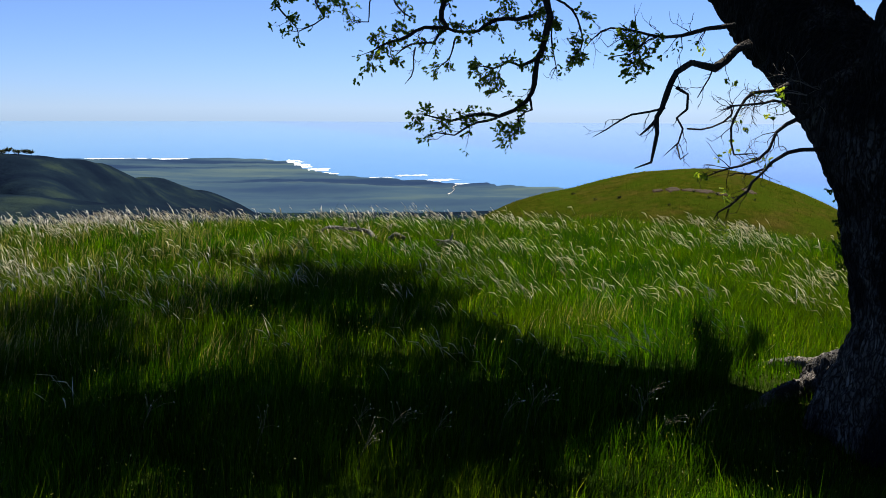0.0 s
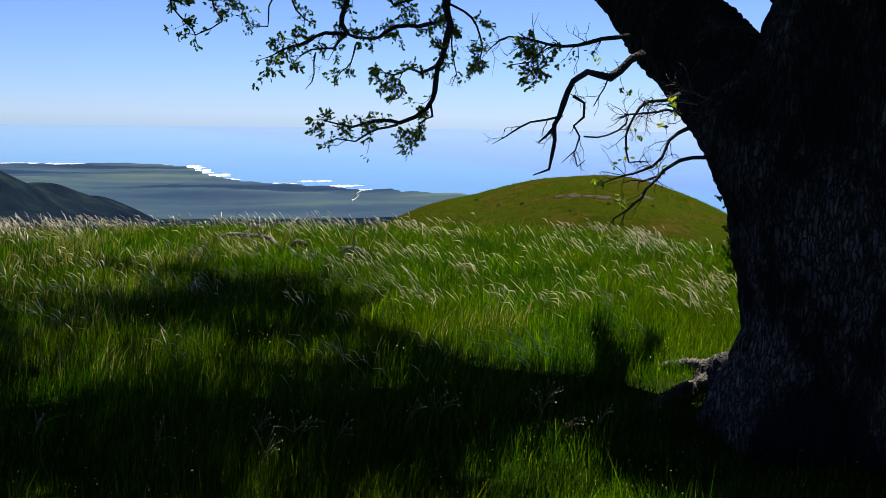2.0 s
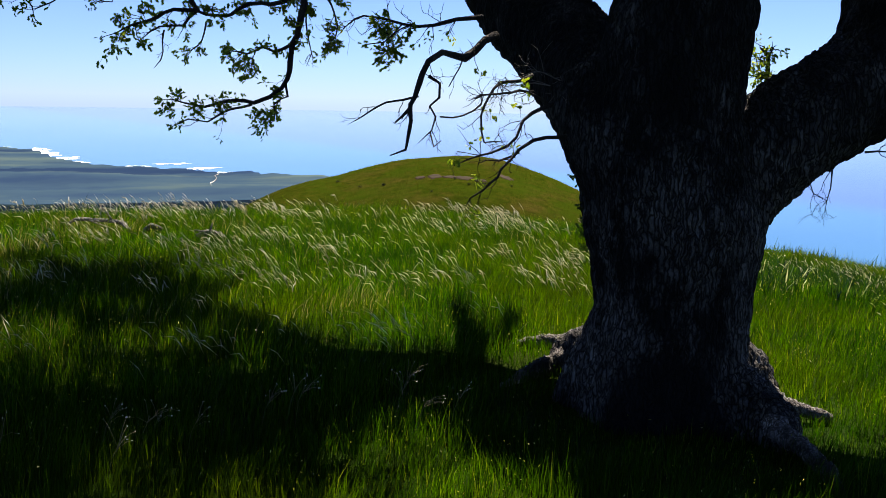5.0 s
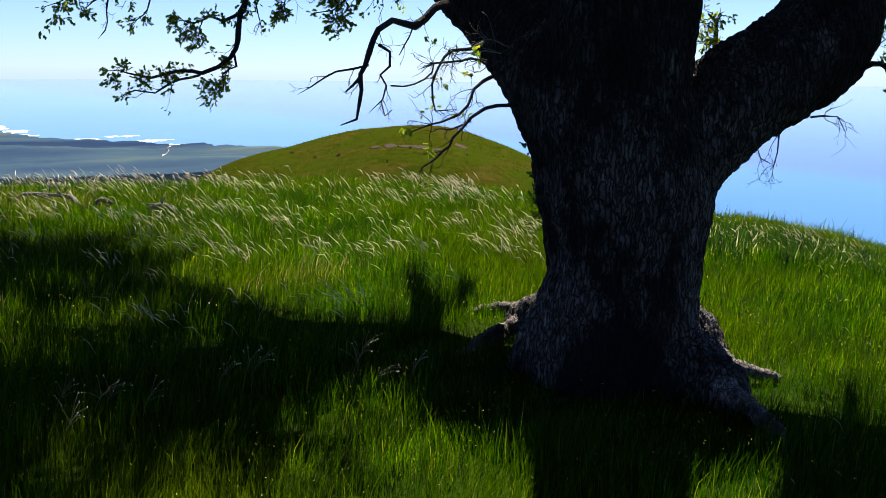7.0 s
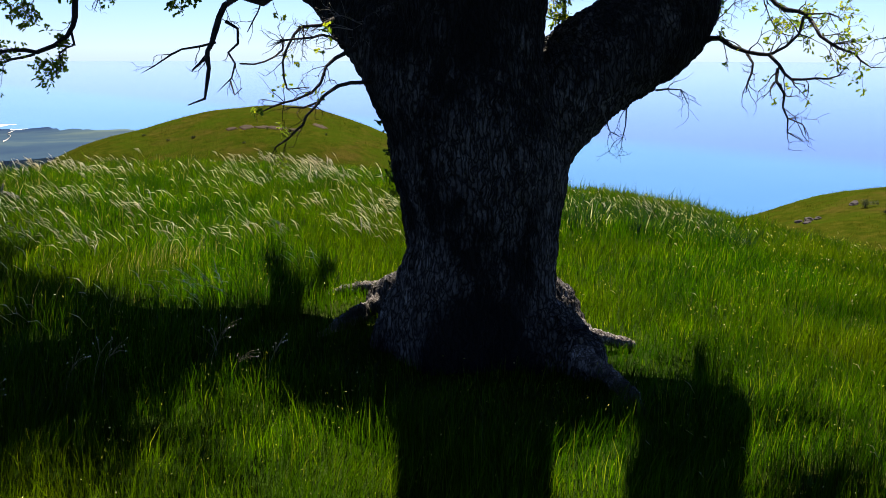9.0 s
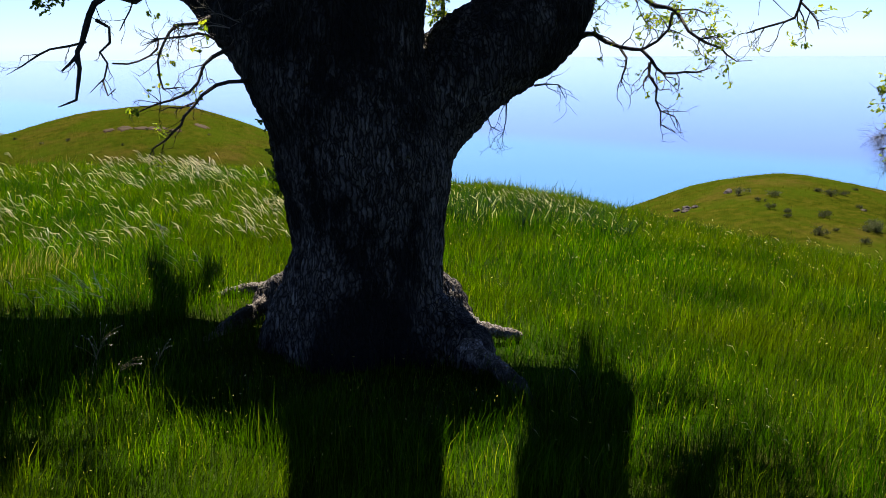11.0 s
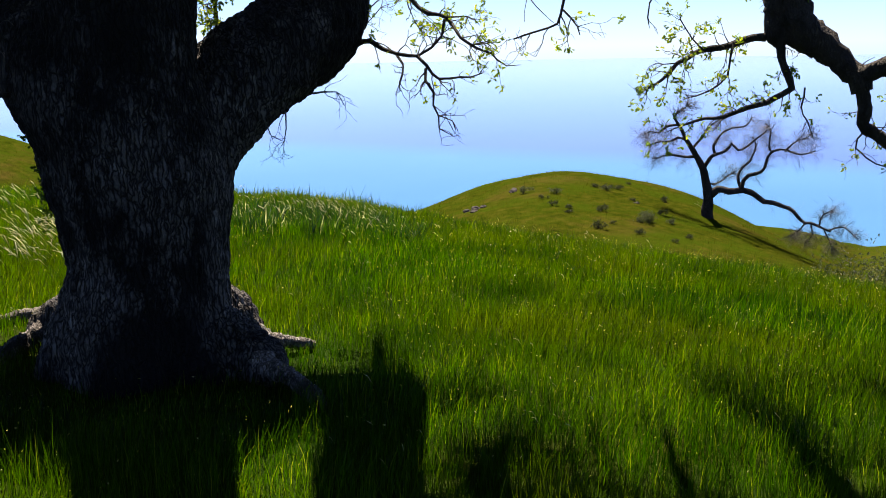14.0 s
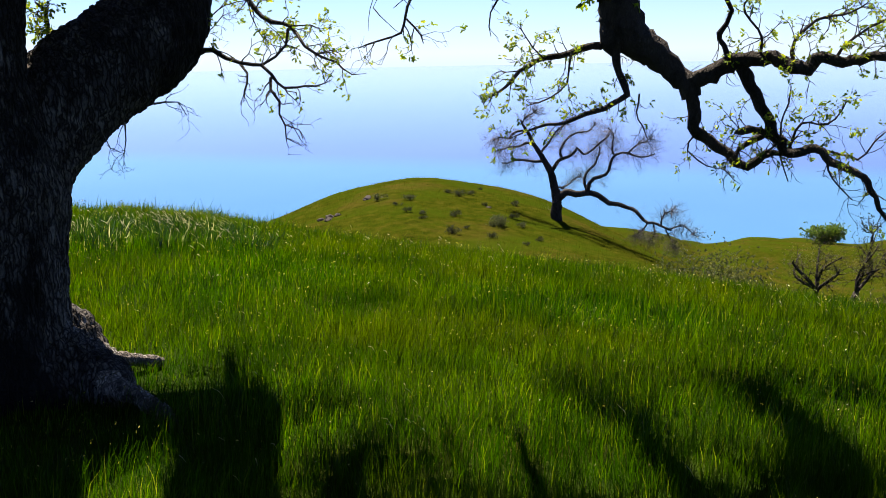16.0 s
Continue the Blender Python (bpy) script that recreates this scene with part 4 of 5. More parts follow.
for k in range(9):
    gx, gy, tz = -0.1 + 0.14 * k + crown_rng.uniform(-0.1, 0.1), 3.25 + 0.9 * crown_rng.random(), crown_rng.uniform(3.9, 4.4)
    tip = Vector((gx, gy, 0)) + SUN_TO * (tz / SUN_TO.z)
    branch(oak, [(1.45, 6.25, 3.15, 0.05), (*(Vector((1.45, 6.25, 3.35)).lerp(tip, 0.5)), 0.04), (*tip, 0.025), (*(tip + Vector((0.2, -0.3, 0.1))), 0.012)], 6, 0.5, 0.2, 6, 0.4, radius=0.01, leaf_size=0.06)
branch(oak, [(1.2, 6.2, 3.0, 0.07), (1.02, 6.15, 2.85, 0.055), (0.85, 6.06, 2.5, 0.035)], 5, 0.6, 0.1, 8, 0.3, radius=0.008)
branch(oak, [(0.6, 6.1, 3.05, 0.06), (0.35, 6.2, 2.85, 0.045), (0.23, 6.28, 2.48, 0.028)], 5, 0.6, 0.1, 8, 0.3, radius=0.008)
branch(oak, [(0.0, 6.0, 3.05, 0.05), (-0.4, 6.3, 2.85, 0.025), (-0.8, 6.4, 2.5, 0.01)], 5, 0.6, 0.1, 8, 0.3, radius=0.006)
branch(oak, [(2.7, 4.6, 3.8, 0.21), (2.75, 4.4, 4.6, 0.17), (2.6, 4.2, 5.6, 0.11), (2.5, 4.0, 6.6, 0.05)], 16, 0.7, 0.2, 12, 0.9, radius=0.02, leaf_size=0.06)
branch(oak, [(2.75, 4.5, 4.0, 0.16), (2.2, 3.9, 4.7, 0.13), (1.2, 3.3, 5.2, 0.09), (0.2, 2.9, 5.6, 0.04)], 16, 0.7, 0.2, 10, 1.1, radius=0.02, leaf_size=0.06)
# the eastern limb: one arm arches over and hangs down, others spread above the grass
branch(oak, [(3.4, 4.5, 3.7, 0.17), (3.9, 4.15, 3.4, 0.17), (4.22, 3.68, 3.3, 0.16), (4.62, 3.25, 3.3, 0.15), (5.2, 3.1, 3.35, 0.15), (5.7, 3.15, 3.2, 0.14), (6.08, 3.3, 2.65, 0.13), (6.14, 3.26, 2.1, 0.125)], 16, 0.6, 0.15, 10, 0.4, radius=0.012, leaf_size=0.06)
branch(oak, [(4.62, 3.25, 3.3, 0.11), (5.0, 2.85, 3.2, 0.11), (5.4, 2.72, 3.2, 0.1), (5.8, 2.4, 3.25, 0.05)], 26, 0.9, 0.2, 10, 0.35, radius=0.012, leaf_size=0.06)
branch(oak, [(4.0, 4.95, 2.6, 0.06), (4.4, 5.5, 2.8, 0.05), (4.65, 5.85, 2.9, 0.03), (4.8, 6.1, 3.1, 0.012)], 9, 0.6, 0.1, 8, 0.3, radius=0.01, leaf_size=0.06)
branch(oak, [(3.92, 4.12, 3.4, 0.1), (4.0, 4.5, 3.5, 0.09), (4.3, 4.7, 3.6, 0.06), (4.5, 4.6, 3.7, 0.03)], 16, 0.9, 0.1, 8, 0.3, radius=0.012, leaf_size=0.07)
branch(oak, [(4.7, 3.22, 3.3, 0.09), (5.3, 3.87, 3.35, 0.08), (5.7, 4.32, 3.4, 0.06), (5.9, 4.7, 3.6, 0.03)], 16, 0.9, 0.2, 8, 0.3, radius=0.012, leaf_size=0.06)
branch(oak, [(5.1, 2.9, 3.35, 0.08), (5.6, 3.4, 3.6, 0.06), (6.0, 3.6, 3.8, 0.03)], 8, 0.9, 0.2, 8, 0.3, radius=0.012, leaf_size=0.06)
# two unseen boughs added to block the sun from the great limbs' tops
branch(oak, [(2.74, 4.9, 2.6, 0.18), (2.68, 5.6, 2.95, 0.22), (2.6, 6.1, 3.1, 0.23), (2.5, 6.8, 3.45, 0.2), (2.3, 7.3, 3.6, 0.1)], 26, 1.0, 0.2, 12, 0.2, radius=0.012, leaf_size=0.08)
branch(oak, [(2.74, 4.8, 2.8, 0.2), (3.2, 5.25, 3.1, 0.2), (3.7, 5.45, 3.3, 0.2), (4.1, 5.6, 3.4, 0.16), (4.4, 5.6, 3.6, 0.08)], 20, 0.9, 0.2, 10, 0.25, radius=0.012, leaf_size=0.08)
branch(oak, [(4.12, 4.8, 2.45, 0.06), (4.16, 4.65, 2.4, 0.04), (4.16, 4.55, 2.22, 0.025), (4.12, 4.46, 2.05, 0.02)], 3, 0.4, 0.08, 8, 0.3, radius=0.006)
branch(oak, [(4.0, 3.6, 3.35, 0.06), (4.4, 3.7, 3.0, 0.04), (4.6, 3.8, 2.6, 0.02), (4.59, 3.57, 2.04, 0.0126)], 5, 0.4, 0.1, 8, 0.4, radius=0.006)
branch(oak, [(5.1, 2.95, 3.35, 0.05), (5.2, 3.2, 2.7, 0.03), (5.16, 3.31, 2.02, 0.0083)], 5, 0.4, 0.1, 8, 0.4, radius=0.006)

# unseen boughs added overhead to hold sky light off the trunk's near side
for rows in ([(2.9, 4.9, 3.6, 0.2), (1.5, 3.2, 4.8, 0.14), (-0.5, 1.0, 5.4, 0.09), (-2.5, -1.0, 5.6, 0.04)],
             [(2.9, 4.9, 3.7, 0.2), (3.0, 2.8, 4.9, 0.14), (2.6, 0.2, 5.5, 0.09), (2.2, -2.4, 5.6, 0.04)],
             [(3.0, 4.9, 3.8, 0.18), (4.5, 3.0, 5.0, 0.13), (5.5, 0.6, 5.5, 0.08), (6.2, -1.8, 5.6, 0.04)],
             [(2.9, 4.9, 3.9, 0.18), (1.0, 4.6, 5.2, 0.12), (-1.4, 3.6, 5.8, 0.08), (-3.8, 2.6, 6.0, 0.04)],
             [(1.5, 3.2, 4.8, 0.1), (0.8, 1.0, 5.2, 0.07), (0.6, -1.5, 5.3, 0.04), (0.2, -3.5, 5.2, 0.02)],
             [(4.5, 3.0, 5.0, 0.1), (4.2, 1.0, 5.2, 0.07), (4.2, -1.4, 5.4, 0.04), (4.0, -3.6, 5.3, 0.02)],
             [(1.0, 4.6, 5.2, 0.09), (-0.8, 2.6, 5.6, 0.06), (-2.6, 0.4, 5.9, 0.03)],
             [(2.6, 0.2, 5.3, 0.1), (1.8, -2.6, 4.6, 0.07), (1.2, -5.0, 3.6, 0.03)],
             [(5.5, 0.6, 5.4, 0.1), (5.0, -2.4, 4.4, 0.07), (4.4, -4.8, 3.4, 0.03)],
             [(-0.5, 1.0, 5.3, 0.1), (-1.4, -2.0, 4.5, 0.07), (-2.0, -4.4, 3.4, 0.03)],
             [(0.6, -1.5, 5.2, 0.08), (-0.2, -3.6, 4.2, 0.06), (-0.6, -5.4, 3.0, 0.03)]):
    branch(oak, rows, 30, 1.1, 0.25, 8, 1.1, radius=0.018, leaf_size=0.09)


# ---- the grass ----
def grass_field(name, n, seed, az0, az1, r0, r1, h0, h1, w_per_m, power, label, mat=None, lean=0.14, keep=None):
    """Standing blades as one mesh: bent ribbons of three triangles, thinning out and widening with distance."""
    rng = np.random.RandomState(seed)
    u = rng.rand(n)
    r = (r0**power + u * (r1**power - r0**power)) ** (1 / power)
    a = np.radians(rng.uniform(az0, az1, n))
    x, y = CX + r * np.sin(a), CY + r * np.cos(a)
    clump = wave(x, y, 0.9, 21) * 0.5 + wave(x, y, 0.33, 22) * 0.6
    stem = np.hypot(x - 2.63, y - 4.78) > 0.5
    if keep is not None:
        stem &= keep(x, y, r, rng)
    x, y, r, clump = x[stem], y[stem], r[stem], clump[stem]
    n = len(x)
    z = height(x, y) - 0.01
    h = rng.uniform(h0, h1, n) * np.clip(1 + 0.55 * clump, 0.35, 2) * (0.55 + 0.45 * ramp01(0.7, 1.6, np.hypot(x - 2.6, y - 4.8)))
    face = rng.uniform(0, 6.283, n)
    h *= np.where(rng.rand(n) < 0.05, 1.5, 1.0)
    w = (0.0007 + w_per_m * r) * rng.uniform(0.6, 1.3, n)
    sx, sy = np.cos(face) * w, np.sin(face) * w
    wind = radians(110)
    bx = (0.16 * wave(x, y, 0.6, 51) + rng.normal(0, 0.18, n) + lean * math.sin(wind) * rng.uniform(0.2, 1.2, n)) * h
    by = (0.16 * wave(x, y, 0.6, 52) + rng.normal(0, 0.18, n) + lean * math.cos(wind) * rng.uniform(0.2, 1.2, n)) * h
    o = np.stack([x, y, z], -1)
    s = np.stack([sx, sy, 0 * x], -1)
    mid = o + np.stack([bx * 0.3, by * 0.3, h * 0.55], -1)
    tip = o + np.stack([bx, by, h * np.sqrt(np.clip(1 - 0.25 * (bx**2 + by**2) / h**2, 0.3, 1))], -1)
    co = np.stack([o - s, o + s, mid - s * 0.8, mid + s * 0.8, tip], 1).reshape(-1, 3)
    k = (np.arange(n) * 5)[:, None, None]
    tris = (np.array([[0, 1, 3], [0, 3, 2], [2, 3, 4]])[None] + k).reshape(-1, 3)
    return tagged(new(name, big_mesh(name, co, tris, mat or GRASS)), label, "grass", kind="stuff")


grass_field("meadow_grass", 500000, 1, -27, 79, 3.1, 16, 0.06, 0.18, 0.00022, 1.2, "long green spring grass bending in the wind")
grass_field("meadow_grass", 36000, 4, -27, 79, 0.15, 3.1, 0.06, 0.17, 0.0006, 1.6, "long green spring grass bending in the wind")
grass_field("meadow_grass", 64000, 2, 79, 333, 0.15, 20, 0.08, 0.2, 0.0013, 1.5, "long green spring grass bending in the wind")
grass_field("hill_tufts", 36000, 3, -4, 80, 38, 90, 0.04, 0.13, 0.00016, 1.4, "short sunlit grass on the neighbouring hills", HILLBLADE)


# ---- the lone tree on the next hill ----
lone = tagged(new("bare_tree"), "dark leaning almost bare oak with a low sweeping limb", "tree")
lone.location = (40.7, 25.0, at_ground(40.7, 25.0))
def crooked(rows, twigs, long):
    """A winding limb of the lone tree under a haze of fine twigs."""
    branch(lone, rows, twigs, 0.0, 0.2, 7, long, FARBARK, radius=0.0075, twig_mat=FARTWIG)


crooked([(40.9, 25.25, -7, 0.34), (40.8, 25.36, -6.39, 0.291), (40.75, 25.29, -5.53, 0.233), (40.63, 25.35, -4.82, 0.197), (40.48, 25.46, -4.11, 0.164), (40.24, 25.71, -3.5, 0.133), (39.94, 26.03, -2.8, 0.099), (39.63, 26.33, -2.02, 0.064), (39.47, 26.48, -1.59, 0.045)], 14, 0.7)
crooked([(40.78, 25.2, -5.39, 0.193), (40.87, 24.83, -5.09, 0.174), (41, 24.37, -5.18, 0.159), (41.13, 23.91, -5.09, 0.146), (41.26, 23.4, -5.14, 0.133), (41.4, 22.74, -5.52, 0.114), (41.63, 21.73, -5.71, 0.09), (41.67, 21.33, -6.06, 0.079), (41.72, 20.93, -6.37, 0.068), (41.84, 20.31, -6.47, 0.055), (41.92, 19.8, -6.64, 0.044)], 10, 0.5)
crooked([(40.58, 25.52, -4.16, 0.106), (40.61, 25.04, -3.52, 0.083), (40.73, 24.52, -3.23, 0.07), (40.79, 24.16, -2.95, 0.061), (40.87, 23.78, -3.14, 0.052), (40.96, 23.26, -2.79, 0.041), (41, 22.94, -2.51, 0.033), (41.04, 22.59, -2.24, 0.026)], 46, 0.75)
crooked([(41.15, 23.81, -5.05, 0.105), (41.13, 23.69, -4.63, 0.093), (41.2, 23.45, -4.38, 0.085), (41.37, 22.93, -4.16, 0.073), (41.42, 22.59, -3.64, 0.062), (41.4, 22.47, -3.23, 0.055), (41.57, 21.93, -3.19, 0.046), (41.76, 21.29, -3.28, 0.035), (41.92, 20.71, -3.13, 0.026)], 46, 0.75)
crooked([(40.42, 25.77, -3.57, 0.083), (40.34, 26.25, -3.66, 0.066), (40.24, 26.85, -3.54, 0.051), (40.14, 27.38, -3.69, 0.039), (40.02, 27.98, -3.78, 0.027)], 46, 0.75)
crooked([(40.18, 26.14, -2.87, 0.071), (40.17, 26.71, -2.72, 0.056), (40.17, 27.26, -2.99, 0.045), (40.12, 27.83, -3.04, 0.036), (40.08, 28.4, -3.21, 0.027)], 46, 0.75)
crooked([(39.79, 26.37, -2.1, 0.059), (39.33, 26.64, -2.17, 0.046), (38.99, 26.82, -2.36, 0.038), (38.54, 27.08, -2.4, 0.029), (38.2, 27.26, -2.55, 0.023)], 46, 0.75)
crooked([(40.69, 24.97, -3.45, 0.07), (40.81, 25.16, -3.03, 0.059), (41.24, 24.99, -2.57, 0.048), (41.72, 24.68, -2.36, 0.04), (42.26, 24.32, -2.15, 0.03), (42.54, 24.21, -1.82, 0.024)], 46, 0.75)
crooked([(40.31, 25.94, -3.26, 0.065), (40.24, 25.49, -2.68, 0.049), (40.24, 25.13, -2.36, 0.041), (40.18, 24.78, -1.94, 0.032), (40.22, 24.21, -1.66, 0.023)], 46, 0.75)
crooked([(41.14, 23.84, -4.95, 0.082), (41.27, 24.08, -4.46, 0.066), (41.67, 23.93, -4.01, 0.053), (42.01, 23.85, -3.52, 0.042), (42.28, 23.81, -3.1, 0.033), (42.37, 24.1, -2.67, 0.024)], 46, 0.75)
crooked([(41.53, 22.54, -3.28, 0.052), (41.2, 22.63, -2.78, 0.038), (41.08, 22.38, -2.33, 0.029), (40.73, 22.53, -1.92, 0.02)], 46, 0.75)
crooked([(41.6, 21.98, -3.23, 0.046), (41.53, 21.51, -2.7, 0.033), (41.54, 20.97, -2.58, 0.026), (41.51, 20.64, -2.31, 0.02)], 46, 0.75)
crooked([(39.51, 26.43, -1.71, 0.044), (39.91, 26.37, -1.36, 0.031), (40.39, 26.19, -1.14, 0.021)], 46, 0.75)
crooked([(40.58, 25.34, -4.74, 0.053), (41.02, 25.17, -4.89, 0.042), (41.6, 24.96, -4.7, 0.032), (42.22, 24.76, -4.4, 0.021)], 46, 0.75)
crooked([(41.88, 20.33, -6.48, 0.046), (41.74, 20.24, -5.91, 0.031), (41.75, 19.96, -5.69, 0.025), (41.8, 19.59, -5.73, 0.018)], 40, 0.6)
crooked([(41.97, 19.93, -6.62, 0.043), (42.02, 19.36, -6.41, 0.031), (42.02, 18.86, -6.73, 0.022), (42.04, 18.58, -6.84, 0.018)], 40, 0.6)
crooked([(41.7, 20.92, -6.37, 0.037), (41.39, 21.17, -6.68, 0.025), (41.19, 21.25, -7.04, 0.018)], 40, 0.6)
crooked([(41.74, 20.62, -6.42, 0.037), (41.54, 20.55, -6.85, 0.026), (41.27, 20.66, -7.19, 0.018)], 40, 0.6)
crooked([(41.88, 20.11, -6.56, 0.037), (41.76, 19.86, -7.02, 0.025), (41.68, 19.6, -7.39, 0.018)], 40, 0.6)


# ---- small growth round the oak ----
def leaf_clump(name, parent, at, spread, count, size, mat, seed, label=""):
    """A cloud of single leaves with an uneven outline."""
    rng = random.Random(seed)
    v, f = [], []
    for _ in range(count):
        p = Vector(at) + Vector((rng.gauss(0, spread[0]), rng.gauss(0, spread[1]), rng.gauss(0, spread[2])))
        add_leaf(v, f, p, (rng.gauss(0, 1), rng.gauss(0, 1), rng.gauss(0.4, 1)), size * rng.uniform(0.6, 1.3), rng)
    ob = part(name, mesh_of(name, v, f, mat, smooth=False), parent, label)
    ob.matrix_parent_inverse = Matrix.Translation(-parent.location)
    return ob


leaf_clump("sprout_tuft", oak, (2.24, 4.96, 0.98), (0.025, 0.025, 0.1), 130, 0.03, IVY, 3, "dark leafy sprouts on the bark")["kind"] = "stuff"
leaf_clump("sprout_tuft", oak, (2.19, 4.98, 1.22), (0.02, 0.02, 0.03), 24, 0.026, IVY, 4, "dark leafy sprouts on the bark")["kind"] = "stuff"


def seed_heads(n, seed, az0, az1, r0, r1, power, keep, label, size=1.0):
    """Drooping silky heads on thin stalks, leaning with the wind."""
    rng = np.random.RandomState(seed)
    m = n // 5
    r = (r0**power + rng.rand(m) * (r1**power - r0**power)) ** (1 / power)
    a = np.radians(rng.uniform(az0, az1, m))
    x, y = (np.repeat(v, 5) + rng.normal(0, 0.09, 5 * m) for v in (CX + r * np.sin(a), CY + r * np.cos(a)))
    r = np.repeat(r, 5)
    ok = keep(x, y, r, rng) & (np.hypot(x - 2.63, y - 4.78) > 1.4)
    x, y, r = x[ok], y[ok], r[ok]
    n = len(x)
    o = np.stack([x, y, height(x, y)], -1)
    h, long = rng.uniform(0.12, 0.22, n), size * rng.uniform(0.06, 0.17, n)
    lean = np.radians(-75 + rng.normal(0, 34, n))
    d = np.stack([np.sin(lean), np.cos(lean), 0 * x], -1)
    up = np.array([0, 0, 1.0])
    w = np.stack([np.cos(lean), -np.sin(lean), 0 * x], -1)
    ws = (0.0004 + 0.0001 * r)[:, None]
    wh = size * (0.0008 + 0.00036 * r)[:, None] * rng.uniform(0.7, 1.5, n)[:, None]
    neck = o + up * h[:, None] + d * (0.1 * h)[:, None]
    mid = neck + d * (0.4 * long)[:, None] + up * (0.6 * long * rng.uniform(0.6, 1.4, n))[:, None]
    tip = mid + d * (0.5 * long)[:, None] + up * (0.4 * long * rng.uniform(-0.1, 1.3, n))[:, None]
    side = up * 0.8
    stalk = np.stack([o - w * ws, o + w * ws, neck], 1).reshape(-1, 3)
    tagged(new("stalks", big_mesh("stalks", stalk, np.arange(3 * n).reshape(-1, 3), GRASS)), "thin green stalks of the grass heads", "grass", kind="stuff")
    co = np.stack([neck, mid - w * wh + side * wh, mid + w * wh - side * wh, mid + side * wh, tip], 1).reshape(-1, 3)
    k = (np.arange(n) * 5)[:, None, None]
    tris = (np.array([[0, 2, 1], [1, 2, 4], [0, 3, 2], [0, 1, 3], [1, 4, 3], [2, 3, 4]])[None] + k).reshape(-1, 3)
    return tagged(new("seed_heads", big_mesh("seed_heads", co, tris, HEADS)), label, "grass", kind="stuff")


seed_heads(30000, 31, -40, 30, 8.0, 17, 1.6, lambda x, y, r, g: wave(x, y, 3.2, 41) * 0.5 + wave(x, y, 0.9, 42) * 0.6 + 0.42 * ramp01(0.5, -5, x) > 0.18 + g.rand(len(x)) * 0.8, "pale silky grass heads shining against the light")
seed_heads(11000, 32, -40, 24, 5.0, 10.5, 1.6, lambda x, y, r, g: wave(x, y, 1.1, 43) > 0.2 + g.rand(len(x)) * 0.6, "pale silky grass heads shining against the light")
seed_heads(1800, 33, 24, 92, 3.4, 15, 1.6, lambda x, y, r, g: wave(x, y, 1.0, 44) > g.rand(len(x)) * 0.9, "scattered pale grass heads among green blades", 0.5)


def spikelets(n, seed, az0, az1, r0, r1):
    """Small pale spikelets that dot the standing grass, in loose drifts."""
    rng = np.random.RandomState(seed)
    r = (r0**1.3 + rng.rand(n) * (r1**1.3 - r0**1.3)) ** (1 / 1.3)
    a = np.radians(rng.uniform(az0, az1, n))
    x, y = CX + r * np.sin(a), CY + r * np.cos(a)
    ok = (wave(x, y, 0.5, 61) * 0.6 + wave(x, y, 1.7, 62) * 0.5 > rng.rand(n) - 0.35) & (np.hypot(x - 2.63, y - 4.78) > 0.8)
    x, y, r = x[ok], y[ok], r[ok]
    n = len(x)
    p = np.stack([x, y, height(x, y) + rng.uniform(0.06, 0.2, n)], -1)
    d = rng.normal(0, 1, (n, 3)) + np.array([0, 0, 0.8])
    d /= np.linalg.norm(d, axis=1)[:, None]
    w = np.cross(d, rng.normal(0, 1, (n, 3)))
    w /= np.linalg.norm(w, axis=1)[:, None]
    k = ((0.0012 + 0.0005 * r) * rng.uniform(0.6, 1.5, n))[:, None]
    co = np.stack([p - d * k * 1.5, p + w * k * 0.6, p + d * k * 1.5, p - w * k * 0.6], 1).reshape(-1, 3)
    tris = (np.array([[0, 1, 2], [0, 2, 3]])[None] + (np.arange(n) * 4)[:, None, None]).reshape(-1, 3)
    return tagged(new("spikelets", big_mesh("spikelets", co, tris, SPIKE)), "tiny pale spikelets dotting the green grass", "grass", kind="stuff")


SPIKE = leaf_material("spikelet", [(0.0, (0.08, 0.1, 0.01)), (0.8, (0.2, 0.2, 0.04)), (1.0, (0.45, 0.42, 0.22))], (1.3, 1.3, 0.7), 0.35, shine=0.2)
spikelets(34000, 71, -27, 79, 3.2, 14)
STRAW = leaf_material("straw_blade", [(0.0, (0.1, 0.1, 0.025)), (0.7, (0.2, 0.18, 0.06)), (1.0, (0.4, 0.36, 0.2))], (1.2, 1.15, 0.8), 0.35, shine=0.3)
grass_field("dry_grass", 34000, 6, -27, 24, 6.0, 15, 0.1, 0.23, 0.00022, 1.5, "dry straw-coloured blades among the green grass", STRAW, 0.3, lambda x, y, r, g: wave(x, y, 2.4, 81) * 0.6 + wave(x, y, 0.7, 82) * 0.4 + 0.7 * ramp01(1.5, -4, x) > 0.3 + g.rand(len(x)) * 0.7)
# the few whitish blades have sun glints put into their colour
GLOSSY = leaf_material("rank_leaf", [(0.0, (0.006, 0.022, 0.005)), (0.5, (0.012, 0.034, 0.006)), (0.955, (0.03, 0.065, 0.012)), (0.965, (0.3, 0.33, 0.2)), (1.0, (0.6, 0.6, 0.5))], (1.3, 1.3, 0.6), 0.25, shine=0.3)
grass_field("rank_growth", 46000, 5, 28, 48, 7.5, 14, 0.07, 0.19, 0.0007, 1.6, "rank glossy broad-leaved growth catching the sun", GLOSSY, 0.22, lambda x, y, r, g: np.hypot((x - 6.5) / 1.3, (y - 8.9) / 1.2) < 1 + 0.4 * wave(x, y, 0.8, 6))

